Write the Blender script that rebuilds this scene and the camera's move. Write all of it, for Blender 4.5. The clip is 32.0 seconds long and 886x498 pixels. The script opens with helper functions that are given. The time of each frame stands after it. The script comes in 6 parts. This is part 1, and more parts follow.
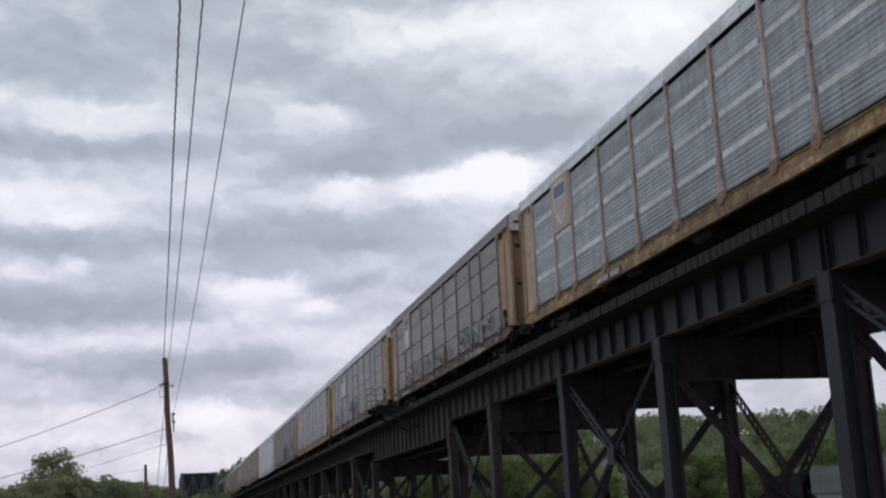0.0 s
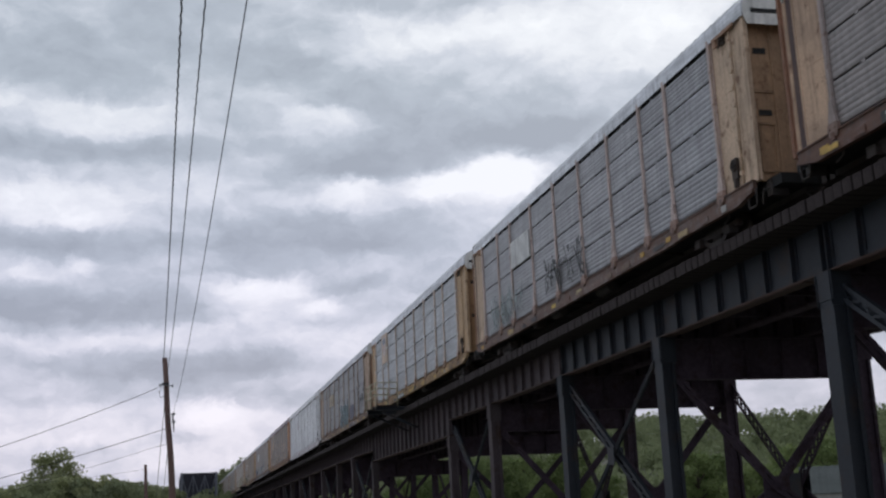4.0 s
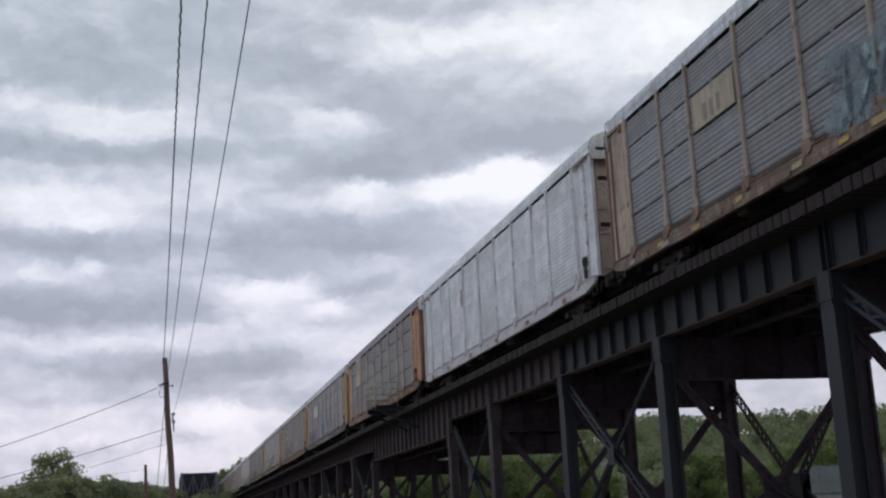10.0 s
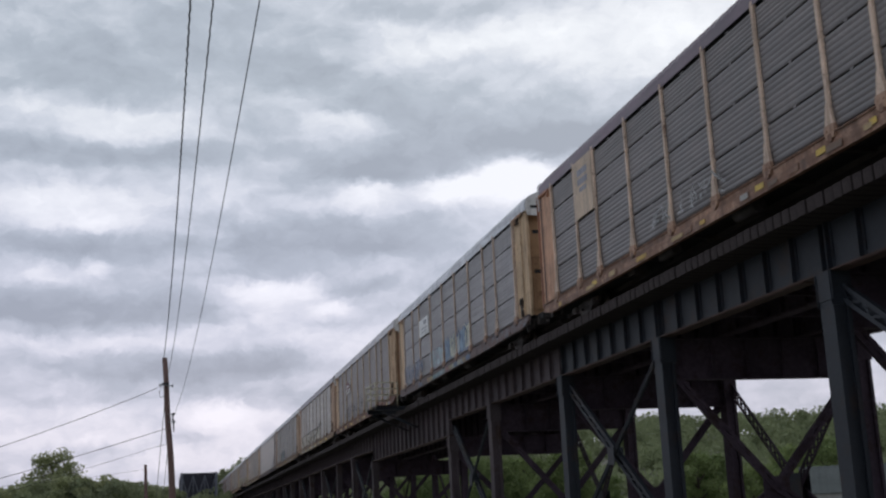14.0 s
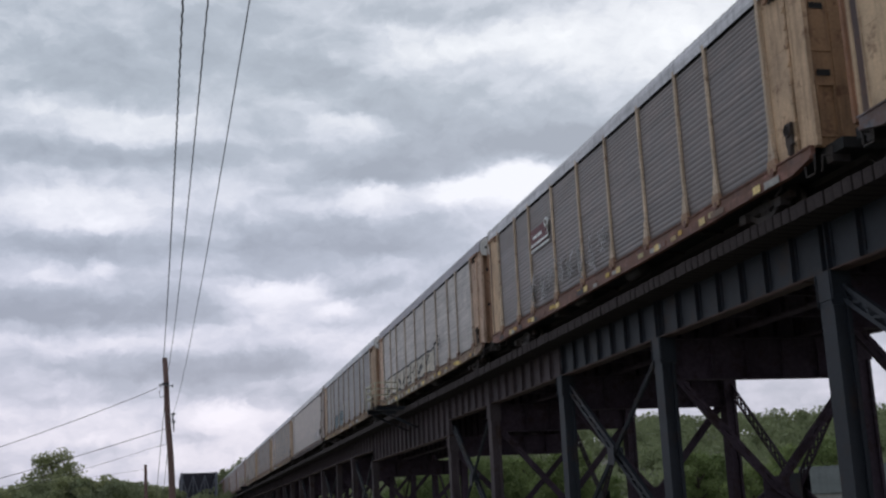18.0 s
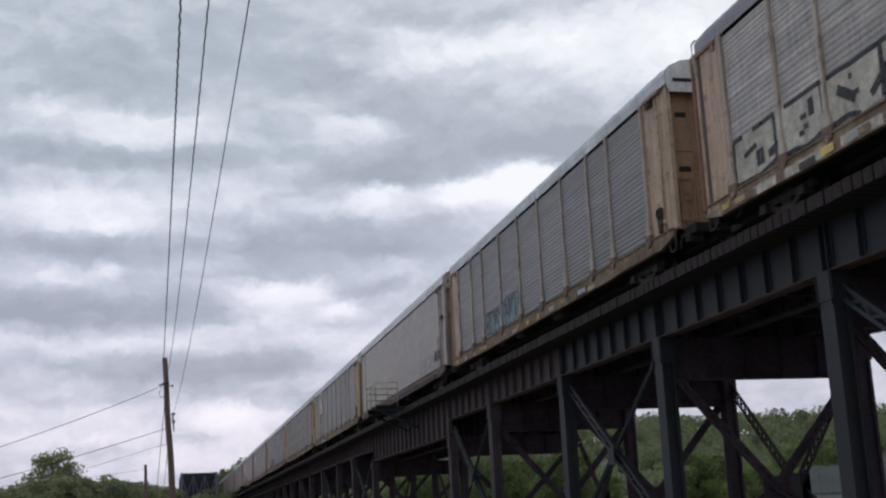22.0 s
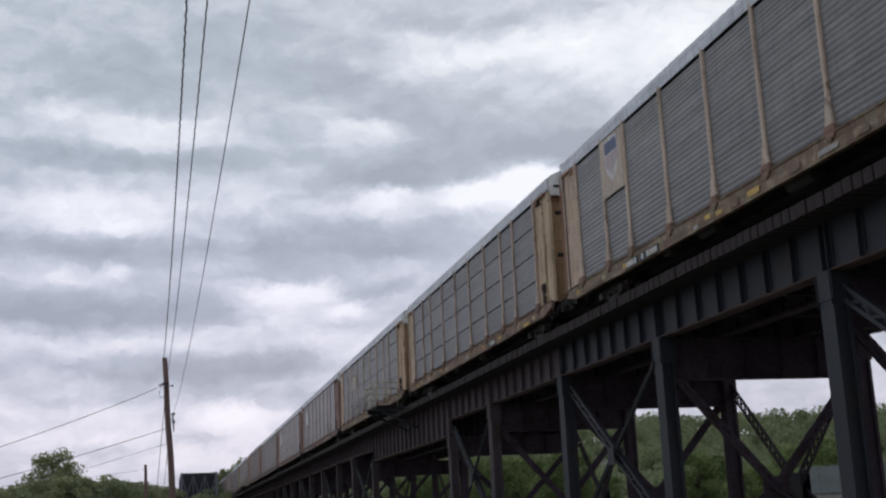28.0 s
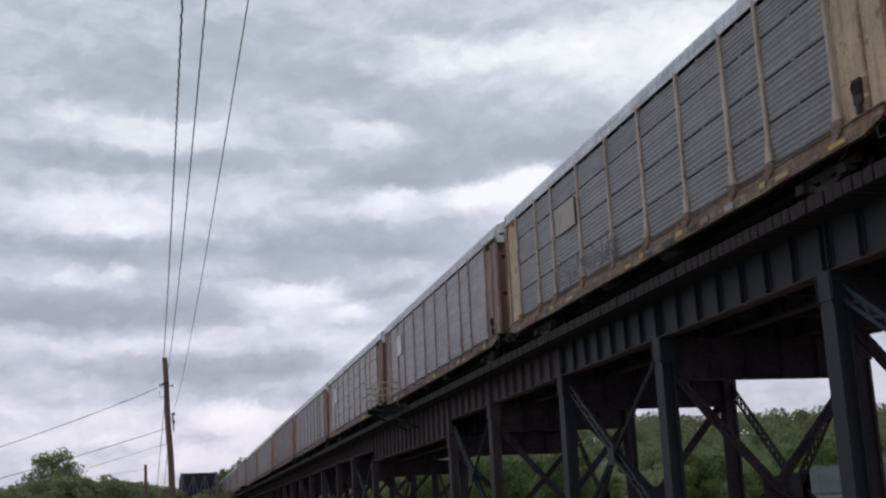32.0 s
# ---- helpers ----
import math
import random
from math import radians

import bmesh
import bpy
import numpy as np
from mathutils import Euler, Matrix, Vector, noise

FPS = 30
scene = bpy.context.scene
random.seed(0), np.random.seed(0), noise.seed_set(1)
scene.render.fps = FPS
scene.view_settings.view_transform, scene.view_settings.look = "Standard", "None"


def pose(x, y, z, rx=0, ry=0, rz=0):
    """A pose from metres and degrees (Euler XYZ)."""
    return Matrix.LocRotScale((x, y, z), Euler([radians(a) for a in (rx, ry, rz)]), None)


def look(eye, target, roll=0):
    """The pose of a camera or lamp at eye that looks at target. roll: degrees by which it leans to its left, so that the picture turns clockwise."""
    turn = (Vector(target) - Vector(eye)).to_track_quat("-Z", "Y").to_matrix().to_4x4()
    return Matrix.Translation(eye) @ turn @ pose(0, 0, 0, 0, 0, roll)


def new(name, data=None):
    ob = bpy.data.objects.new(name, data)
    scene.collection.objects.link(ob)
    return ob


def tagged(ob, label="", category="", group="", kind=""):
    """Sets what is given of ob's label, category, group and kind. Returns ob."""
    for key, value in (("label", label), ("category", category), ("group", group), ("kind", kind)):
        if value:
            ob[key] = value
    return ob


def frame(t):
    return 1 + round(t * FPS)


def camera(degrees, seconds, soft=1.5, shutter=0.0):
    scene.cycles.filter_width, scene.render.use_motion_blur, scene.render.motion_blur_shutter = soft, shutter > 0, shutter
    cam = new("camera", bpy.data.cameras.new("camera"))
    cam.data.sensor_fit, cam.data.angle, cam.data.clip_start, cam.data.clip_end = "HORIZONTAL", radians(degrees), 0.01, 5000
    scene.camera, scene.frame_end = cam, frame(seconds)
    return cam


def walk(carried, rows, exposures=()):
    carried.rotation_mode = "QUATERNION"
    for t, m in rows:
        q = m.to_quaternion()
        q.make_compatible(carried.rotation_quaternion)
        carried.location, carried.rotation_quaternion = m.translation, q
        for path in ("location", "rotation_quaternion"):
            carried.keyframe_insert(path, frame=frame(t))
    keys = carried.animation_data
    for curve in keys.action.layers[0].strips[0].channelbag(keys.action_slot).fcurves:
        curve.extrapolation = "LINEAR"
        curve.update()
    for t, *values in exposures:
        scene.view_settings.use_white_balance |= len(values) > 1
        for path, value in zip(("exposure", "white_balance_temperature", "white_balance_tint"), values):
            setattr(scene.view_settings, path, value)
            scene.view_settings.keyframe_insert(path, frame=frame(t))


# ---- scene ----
cam = camera(41.19, 32.0, soft=2.3, shutter=0.12)
EYE = (0.0, 0.0, 1.6)
AIM = (0.2257, 0.9485, 1.6 + 0.2224)
walk(cam, [(0.0, look(EYE, AIM, -2.573)), (32.0, look(EYE, AIM, -2.573))])

# ---------------------------------------------------------------- world and sun
world = bpy.data.worlds.new("overcast_sky")
scene.world = world
world.use_nodes = True
wn = world.node_tree
sky = wn.nodes.new("ShaderNodeTexSky")
sky.sky_type = "NISHITA"
sky.sun_disc = False
sky.sun_elevation = radians(46)
sky.sun_rotation = radians(38)
sky.dust_density = 3.0
wn.links.new(sky.outputs[0], wn.nodes["Background"].inputs[0])
wn.nodes["Background"].inputs[1].default_value = 0.07

sun = new("sun", bpy.data.lights.new("sun", "SUN"))
sun.data.energy = 0.9
sun.data.angle = radians(30)
sun.data.color = (1.0, 0.95, 0.88)
sun.matrix_world = look((0, 0, 0), (-0.43, -0.55, -0.72))

# ---------------------------------------------------------------- material helpers


def graph(name):
    m = bpy.data.materials.new(name)
    m.use_nodes = True
    return m, m.node_tree, m.node_tree.nodes["Principled BSDF"]


def node(nt, kind, **sockets):
    n = nt.nodes.new(kind)
    for key, value in sockets.items():
        n.inputs[key].default_value = value
    return n


def noise_node(nt, scale, detail=4.0, rough=0.55, vec=None, stretch=None):
    n = node(nt, "ShaderNodeTexNoise", Scale=scale, Detail=detail, Roughness=rough)
    src = vec
    if src is None:
        src = nt.nodes.new("ShaderNodeTexCoord").outputs["Object"]
    if stretch:
        mp = nt.nodes.new("ShaderNodeMapping")
        mp.inputs["Scale"].default_value = stretch
        nt.links.new(src, mp.inputs["Vector"])
        src = mp.outputs[0]
    nt.links.new(src, n.inputs["Vector"])
    return n.outputs["Fac"]


def ramp(nt, fac, *stops):
    r = nt.nodes.new("ShaderNodeValToRGB")
    while len(r.color_ramp.elements) < len(stops):
        r.color_ramp.elements.new(0.5)
    for e, (p, c) in zip(r.color_ramp.elements, stops):
        e.position = p
        e.color = (*c, 1) if len(c) == 3 else c
    nt.links.new(fac, r.inputs["Fac"])
    return r.outputs["Color"]


def grey(v):
    return (v, v, v)


def mixc(nt, fac, a, b, blend="MIX"):
    m = nt.nodes.new("ShaderNodeMix")
    m.data_type, m.blend_type = "RGBA", blend
    for value, sock in ((fac, m.inputs[0]), (a, m.inputs[6]), (b, m.inputs[7])):
        if hasattr(value, "is_linked"):
            nt.links.new(value, sock)
        else:
            sock.default_value = value if isinstance(value, float) else (*value, 1)
    return m.outputs[2]


def bump(nt, bsdf, height, strength=0.3, distance=0.02):
    b = node(nt, "ShaderNodeBump", Strength=strength, Distance=distance)
    nt.links.new(height, b.inputs["Height"])
    nt.links.new(b.outputs[0], bsdf.inputs["Normal"])


def surface(name, dark, light, rough=0.7, metal=0.0, coarse=0.6, fine=9.0, stain=None, stretch=None, relief=0.25, gloss=0.5):
    """Two-scale weathered surface, with an optional stain colour."""
    m, nt, b = graph(name)
    big = noise_node(nt, coarse, 5.0, 0.6, stretch=stretch)
    small = noise_node(nt, fine, 4.0, 0.65)
    c = ramp(nt, big, (0.3, dark), (0.72, light))
    c = mixc(nt, 1.0, c, ramp(nt, small, (0.3, grey(0.72)), (0.7, grey(1.15))), "MULTIPLY")
    if stain:
        s = noise_node(nt, coarse * 2.3, 6.0, 0.7, stretch=stretch)
        c = mixc(nt, ramp(nt, s, (0.52, grey(0)), (0.68, grey(0.85))), c, stain)
    nt.links.new(c, b.inputs["Base Color"])
    b.inputs["Roughness"].default_value = rough
    b.inputs["Metallic"].default_value = metal
    b.inputs["Specular IOR Level"].default_value = gloss
    bump(nt, b, small, relief)
    return m


def car_paint(name, rough=0.6, grime=(0.06, 0.05, 0.045), amount=0.55, rust=0.0, banded=0.0, spread=0.56):
    """Weathered paint; its colour is the object's own colour."""
    m, nt, b = graph(name)
    info = nt.nodes.new("ShaderNodeObjectInfo")
    # world-sized, shifted from piece to piece
    co = nt.nodes.new("ShaderNodeTexCoord").outputs["Object"]
    shift = nt.nodes.new("ShaderNodeVectorMath")
    shift.operation = "MULTIPLY_ADD"
    comb = nt.nodes.new("ShaderNodeCombineXYZ")
    for i in range(3):
        nt.links.new(info.outputs["Random"], comb.inputs[i])
    nt.links.new(comb.outputs[0], shift.inputs[0])
    shift.inputs[1].default_value = (31, 17, 23)
    nt.links.new(co, shift.inputs[2])
    v = shift.outputs[0]
    blotch = noise_node(nt, 0.9, 5, 0.62, v)
    streak = noise_node(nt, 1.0, 4, 0.6, v, (6.0, 6.0, 0.5))
    fine = noise_node(nt, 14.0, 3, 0.6, v)
    c = mixc(nt, 1.0, info.outputs["Color"], ramp(nt, blotch, (0.3, grey(0.70)), (0.7, grey(1.16))), "MULTIPLY")
    c = mixc(nt, 1.0, c, ramp(nt, fine, (0.3, grey(0.85)), (0.7, grey(1.1))), "MULTIPLY")
    c = mixc(nt, ramp(nt, streak, (0.48, grey(0)), (0.75, grey(amount))), c, grime)
    if banded:
        # soot and dust lie in long level bands, rib by rib
        level = noise_node(nt, 1.0, 5, 0.65, v, (1.0, 0.35, 6.0))
        c = mixc(nt, 1.0, c, ramp(nt, level, (0.34, grey(1 - banded)), (0.66, grey(1 + 0.5 * banded))), "MULTIPLY")
    if rust:
        r = noise_node(nt, 2.2, 6, 0.72, v)
        c = mixc(nt, ramp(nt, r, (spread, grey(0)), (spread + 0.12, grey(rust))), c, (0.13, 0.055, 0.028))
    nt.links.new(c, b.inputs["Base Color"])
    tone = nt.nodes.new("ShaderNodeMapRange")
    tone.inputs["To Min"].default_value, tone.inputs["To Max"].default_value = rough - 0.12, rough + 0.2
    nt.links.new(blotch, tone.inputs["Value"])
    nt.links.new(tone.outputs[0], b.inputs["Roughness"])
    bump(nt, b, fine, 0.12, 0.01)
    return m


PANEL = car_paint("galvanised_panel", 0.36, (0.09, 0.08, 0.08), 0.5, banded=0.34)
PANEL.node_tree.nodes["Principled BSDF"].inputs["Metallic"].default_value = 0.25
PANEL.node_tree.nodes["Principled BSDF"].inputs["Specular IOR Level"].default_value = 1.0
PANEL_CLEAN = car_paint("silver_panel", 0.4, (0.20, 0.19, 0.20), 0.22, banded=0.10)
POST = car_paint("post_paint", 0.65, (0.12, 0.07, 0.04), 0.62, 0.8)
SILL = car_paint("sill_paint", 0.6, (0.04, 0.034, 0.032), 0.80, 0.65, 0.55, 0.40)
DECAL = car_paint("sprayed_paint", 0.6, (0.12, 0.11, 0.1), 0.45)


def spray_paint(name, thin=0.2, thick=0.75):
    """Thin sprayed paint through which the wagon's side still shows."""
    m = car_paint(name, 0.6, (0.12, 0.11, 0.1), 0.4)
    nt = m.node_tree
    b = nt.nodes["Principled BSDF"]
    worn = noise_node(nt, 3.0, 6.0, 0.7)
    tr = nt.nodes.new("ShaderNodeBsdfTransparent")
    mix = nt.nodes.new("ShaderNodeMixShader")
    nt.links.new(ramp(nt, worn, (0.36, grey(thin)), (0.62, grey(thick))), mix.inputs[0])
    nt.links.new(tr.outputs[0], mix.inputs[1])
    nt.links.new(b.outputs[0], mix.inputs[2])
    nt.links.new(mix.outputs[0], nt.nodes["Material Output"].inputs["Surface"])
    return m


SPRAY = spray_paint("thin_sprayed_paint")
MURAL = spray_paint("dense_sprayed_paint", 0.55, 0.97)
# the dark inside wagons, slots and notches is put into this near-black colour
SHELL = surface("car_interior_dark", (0.015, 0.015, 0.016), (0.03, 0.03, 0.03), 0.9)
UNDER = surface("undercarriage_grime", (0.0390, 0.0338, 0.0325), (0.0910, 0.0750, 0.0676), 0.85, stain=(0.05, 0.028, 0.016))
WHEEL = surface("wheel_steel", (0.03, 0.026, 0.022), (0.07, 0.05, 0.035), 0.55, 0.6)
STEEL = surface("viaduct_steel", (0.0107, 0.0138, 0.0195), (0.0205, 0.0262, 0.0360), 0.6, 0.0, 0.5, 12.0,
                stain=(0.032, 0.018, 0.013), gloss=0.42)
# inner steel: a browner copy with underside shade and veiling glare in its colour
STEEL_INNER = surface("shade_browned_steel", (0.0442, 0.0322, 0.0428), (0.0826, 0.0605, 0.0783), 0.85, 0.0, 0.8, 9.0, stain=(0.034, 0.020, 0.015), gloss=0.15)
# far spans: distance haze is put into a lighter, browner steel colour
STEEL_HAZED = surface("haze_browned_steel", (0.0510, 0.0410, 0.0440), (0.0900, 0.0700, 0.0760), 0.75, 0.0, 0.5, 12.0, stain=(0.050, 0.028, 0.020), gloss=0.3)
STEEL_RUST = surface("rusty_flange", (0.0408, 0.0218, 0.0165), (0.0782, 0.0405, 0.0315), 0.8, 0.0, 0.7, 10.0)
TIMBER = surface("creosoted_timber", (0.031, 0.0245, 0.0245), (0.064, 0.051, 0.050), 0.9, 0.0, 1.2, 14.0, stretch=(0.6, 4, 4), gloss=0.16)
RAIL = surface("rail_steel", (0.05, 0.035, 0.028), (0.1, 0.07, 0.05), 0.5, 0.7)
POLE = surface("weathered_pole_wood", (0.1120, 0.0675, 0.0600), (0.2400, 0.1500, 0.1290), 0.9, 0.0, 1.0, 18.0, stretch=(9, 9, 0.5))
WIRE = surface("wire_insulation", (0.012, 0.012, 0.013), (0.03, 0.03, 0.032), 0.6)
METAL = surface("galvanised_fitting", (0.18, 0.19, 0.2), (0.34, 0.35, 0.36), 0.45, 0.7)
TRUSS = surface("dark_blue_steel", (0.011, 0.010, 0.018), (0.024, 0.022, 0.038), 0.6, 0.0, 0.2, 4.0)
TRUSS_PALE = surface("faded_truss_steel", (0.10, 0.105, 0.13), (0.17, 0.18, 0.21), 0.6, 0.0, 0.2, 4.0)
BARK = surface("bark", (0.05, 0.04, 0.03), (0.12, 0.095, 0.075), 0.95, 0.0, 1.5, 12.0, stretch=(6, 6, 0.8))
# paled well past grass so the unseen near ground bounces light under the deck
GRASS = surface("gravelly_grass", (0.15, 0.155, 0.11), (0.26, 0.25, 0.20), 0.95, 0.0, 0.05, 2.0, stain=(0.34, 0.31, 0.27))
SHEET = surface("corrugated_roof_sheet", (0.045, 0.056, 0.054), (0.075, 0.088, 0.085), 0.75, 0.0, 0.4, 6.0)
WALLING = surface("painted_boarding", (0.4, 0.4, 0.38), (0.55, 0.55, 0.53), 0.8, 0.0, 0.8, 8.0)


def leaf_material(name, dark, light):
    m, nt, b = graph(name)
    geo = nt.nodes.new("ShaderNodeNewGeometry")
    info = nt.nodes.new("ShaderNodeObjectInfo")
    c = ramp(nt, geo.outputs["Random Per Island"], (0.0, dark), (1.0, light))
    c = mixc(nt, 1.0, c, ramp(nt, info.outputs["Random"], (0.0, grey(0.8)), (1.0, (1.2, 1.12, 1.0))), "MULTIPLY")
    nt.links.new(c, b.inputs["Base Color"])
    b.inputs["Roughness"].default_value = 0.75
    t = nt.nodes.new("ShaderNodeBsdfTranslucent")
    nt.links.new(c, t.inputs["Color"])
    mix = nt.nodes.new("ShaderNodeMixShader")
    mix.inputs[0].default_value = 0.5
    nt.links.new(b.outputs[0], mix.inputs[1])
    nt.links.new(t.outputs[0], mix.inputs[2])
    nt.links.new(mix.outputs[0], nt.nodes["Material Output"].inputs["Surface"])
    return m


LEAF = leaf_material("spring_leaves", (0.125, 0.180, 0.072), (0.225, 0.290, 0.118))
# ridge woods: haze is put into the colour as paler, flatter greens
LEAF_FAR = leaf_material("hazed_far_leaves", (0.185, 0.230, 0.130), (0.228, 0.272, 0.160))
LEAF_PALE = leaf_material("olive_leaves", (0.2072, 0.2408, 0.1254), (0.3248, 0.3640, 0.2184))


def cloud_material():
    """Broken overcast: drifting grey bases with bright edges; thin enough to pass some of the sky's light."""
    m, nt, b = graph("broken_cloud")
    nt.nodes.remove(b)
    co = nt.nodes.new("ShaderNodeTexCoord").outputs["Object"]
    nrm = nt.nodes.new("ShaderNodeVectorMath")
    nrm.operation = "NORMALIZE"
    nt.links.new(co, nrm.inputs[0])
    d = nrm.outputs[0]
    # ragged edges: the lookup is pushed about by two sizes of turbulence

    def push(vec, scale, amount, stretch):
        mp = nt.nodes.new("ShaderNodeMapping")
        mp.inputs["Scale"].default_value = stretch
        nt.links.new(vec, mp.inputs["Vector"])
        n = node(nt, "ShaderNodeTexNoise", Scale=scale, Detail=5.0, Roughness=0.6)
        nt.links.new(mp.outputs[0], n.inputs["Vector"])
        s = nt.nodes.new("ShaderNodeVectorMath")
        s.operation = "SUBTRACT"
        nt.links.new(n.outputs["Color"], s.inputs[0])
        s.inputs[1].default_value = (0.5, 0.5, 0.5)
        a = nt.nodes.new("ShaderNodeVectorMath")
        a.operation = "MULTIPLY_ADD"
        nt.links.new(s.outputs[0], a.inputs[0])
        a.inputs[1].default_value = amount
        nt.links.new(vec, a.inputs[2])
        return a.outputs[0]

    w = push(d, 14.0, (0.045, 0.02, 0.022), (1, 1, 1.7))
    w = push(w, 36.0, (0.020, 0.012, 0.014), (1, 1, 1.5))
    w = push(w, 90.0, (0.008, 0.005, 0.007), (1, 1, 1.2))
    total = None

    def add(x, y):
        a = nt.nodes.new("ShaderNodeMath")
        a.operation = "ADD"
        for v, s in ((x, a.inputs[0]), (y, a.inputs[1])):
            if hasattr(v, "is_linked"):
                nt.links.new(v, s)
            else:
                s.default_value = v
        return a.outputs[0]

    def scaled(x, k, off=0.0):
        a = nt.nodes.new("ShaderNodeMath")
        a.operation = "MULTIPLY_ADD"
        nt.links.new(x, a.inputs[0])
        a.inputs[1].default_value, a.inputs[2].default_value = k, off
        return a.outputs[0]

    def maths(kind, x, y, z=0.0):
        a = nt.nodes.new("ShaderNodeMath")
        a.operation = kind
        for v, socket in zip((x, y, z), a.inputs):
            if hasattr(v, "is_linked"):
                nt.links.new(v, socket)
            else:
                socket.default_value = v
        return a.outputs[0]

    def bank(x, y, z, across, over, under, amount):
        """One cloud bank about a direction: its upper and its lower edge fall off each in its own width."""
        nonlocal total
        s = nt.nodes.new("ShaderNodeVectorMath")
        s.operation = "SUBTRACT"
        nt.links.new(w, s.inputs[0])
        s.inputs[1].default_value = (x, y, z)
        k = nt.nodes.new("ShaderNodeVectorMath")
        k.operation = "MULTIPLY"
        nt.links.new(s.outputs[0], k.inputs[0])
        k.inputs[1].default_value = (1 / across, 0.35 / across, 0.0)
        q = nt.nodes.new("ShaderNodeVectorMath")
        q.operation = "DOT_PRODUCT"
        nt.links.new(k.outputs[0], q.inputs[0])
        nt.links.new(k.outputs[0], q.inputs[1])
        z_of = nt.nodes.new("ShaderNodeSeparateXYZ")
        nt.links.new(s.outputs[0], z_of.inputs[0])
        high = maths("MAXIMUM", maths("MULTIPLY", z_of.outputs[2], 1 / over), maths("MULTIPLY", z_of.outputs[2], -1 / under))
        e = maths("POWER", 0.5, maths("POWER", maths("MULTIPLY_ADD", high, high, q.outputs["Value"]), 1.5))
        total = maths("MULTIPLY_ADD", e, amount, 0.0 if total is None else total)

    # bright banks
    bank(-0.066, 0.940, 0.335, 0.0623, 0.0067, 0.0192, 0.32)
    bank(-0.140, 0.929, 0.343, 0.0216, 0.0058, 0.0096, 0.21)
    bank(-0.098, 0.958, 0.268, 0.0623, 0.0125, 0.0264, 0.41)
    bank(-0.039, 0.969, 0.246, 0.0336, 0.0086, 0.0096, 0.18)
    bank(0.022, 0.960, 0.279, 0.0407, 0.0096, 0.0192, 0.17)
    bank(-0.071, 0.973, 0.218, 0.0115, 0.0053, 0.0086, 0.30)
    bank(-0.120, 0.971, 0.209, 0.0431, 0.0048, 0.0077, 0.17)
    bank(-0.091, 0.984, 0.154, 0.0719, 0.0048, 0.0096, 0.23)
    bank(-0.096, 0.990, 0.099, 0.0911, 0.0144, 0.0240, 0.16)
    bank(0.034, 0.995, 0.094, 0.0336, 0.0086, 0.0144, 0.30)
    bank(0.120, 0.935, 0.335, 0.0359, 0.0062, 0.0192, 0.32)
    bank(0.081, 0.933, 0.350, 0.0192, 0.0038, 0.0086, 0.14)
    bank(0.152, 0.949, 0.276, 0.0264, 0.0058, 0.0163, 0.34)
    bank(0.219, 0.934, 0.282, 0.0288, 0.0086, 0.0192, 0.53)
    bank(0.268, 0.919, 0.289, 0.0297, 0.0086, 0.0240, 0.62)
    bank(0.021, 0.970, 0.241, 0.0144, 0.0067, 0.0086, 0.18)
    bank(0.071, 0.978, 0.197, 0.0431, 0.0067, 0.0201, 0.39)
    bank(0.124, 0.976, 0.179, 0.0182, 0.0053, 0.0077, 0.41)
    bank(0.035, 0.985, 0.169, 0.0527, 0.0096, 0.0192, 0.16)
    bank(0.149, 0.977, 0.152, 0.0575, 0.0144, 0.0288, 0.18)
    bank(0.172, 0.901, 0.397, 0.0431, 0.0163, 0.0144, 0.25)
    bank(0.256, 0.883, 0.394, 0.0431, 0.0192, 0.0163, 0.25)
    bank(0.343, 0.855, 0.389, 0.0719, 0.0336, 0.0288, 0.31)
    bank(0.413, 0.817, 0.402, 0.0575, 0.0336, 0.0431, 0.21)
    bank(0.008, 0.998, 0.063, 0.1582, 0.0192, 0.0288, 0.21)
    bank(0.048, 0.995, 0.090, 0.0431, 0.0067, 0.0105, 0.14)
    # grey bases
    bank(-0.073, 0.923, 0.379, 0.0767, 0.0264, 0.0240, -0.20)
    bank(0.002, 0.912, 0.411, 0.0431, 0.0192, 0.0240, -0.11)
    bank(-0.095, 0.948, 0.303, 0.0911, 0.0120, 0.0086, -0.23)
    bank(0.079, 0.923, 0.376, 0.0455, 0.0216, 0.0163, -0.23)
    bank(-0.091, 0.968, 0.232, 0.1102, 0.0120, 0.0105, -0.28)
    bank(-0.101, 0.980, 0.174, 0.1102, 0.0192, 0.0072, -0.37)
    bank(0.009, 0.992, 0.128, 0.0815, 0.0120, 0.0077, -0.28)
    bank(0.161, 0.943, 0.292, 0.0623, 0.0168, 0.0062, -0.37)
    bank(0.216, 0.921, 0.323, 0.1054, 0.0182, 0.0134, -0.23)
    bank(0.126, 0.963, 0.237, 0.0911, 0.0153, 0.0144, -0.32)
    bank(0.054, 0.976, 0.212, 0.0479, 0.0134, 0.0067, -0.18)
    bank(0.140, 0.971, 0.195, 0.0288, 0.0077, 0.0053, -0.30)
    bank(0.055, 0.989, 0.136, 0.0527, 0.0086, 0.0086, -0.14)
    bank(0.166, 0.921, 0.352, 0.0431, 0.0125, 0.0144, -0.16)
    bank(0.310, 0.898, 0.313, 0.0431, 0.0163, 0.0163, -0.23)
    bank(0.150, 0.893, 0.424, 0.0336, 0.0077, 0.0058, -0.14)
    bank(-0.006, 0.951, 0.310, 0.0575, 0.0125, 0.0086, -0.11)
    bank(0.264, 0.912, 0.313, 0.0527, 0.0134, 0.0086, -0.14)
    bank(0.005, 0.994, 0.110, 0.0719, 0.0086, 0.0067, -0.11)
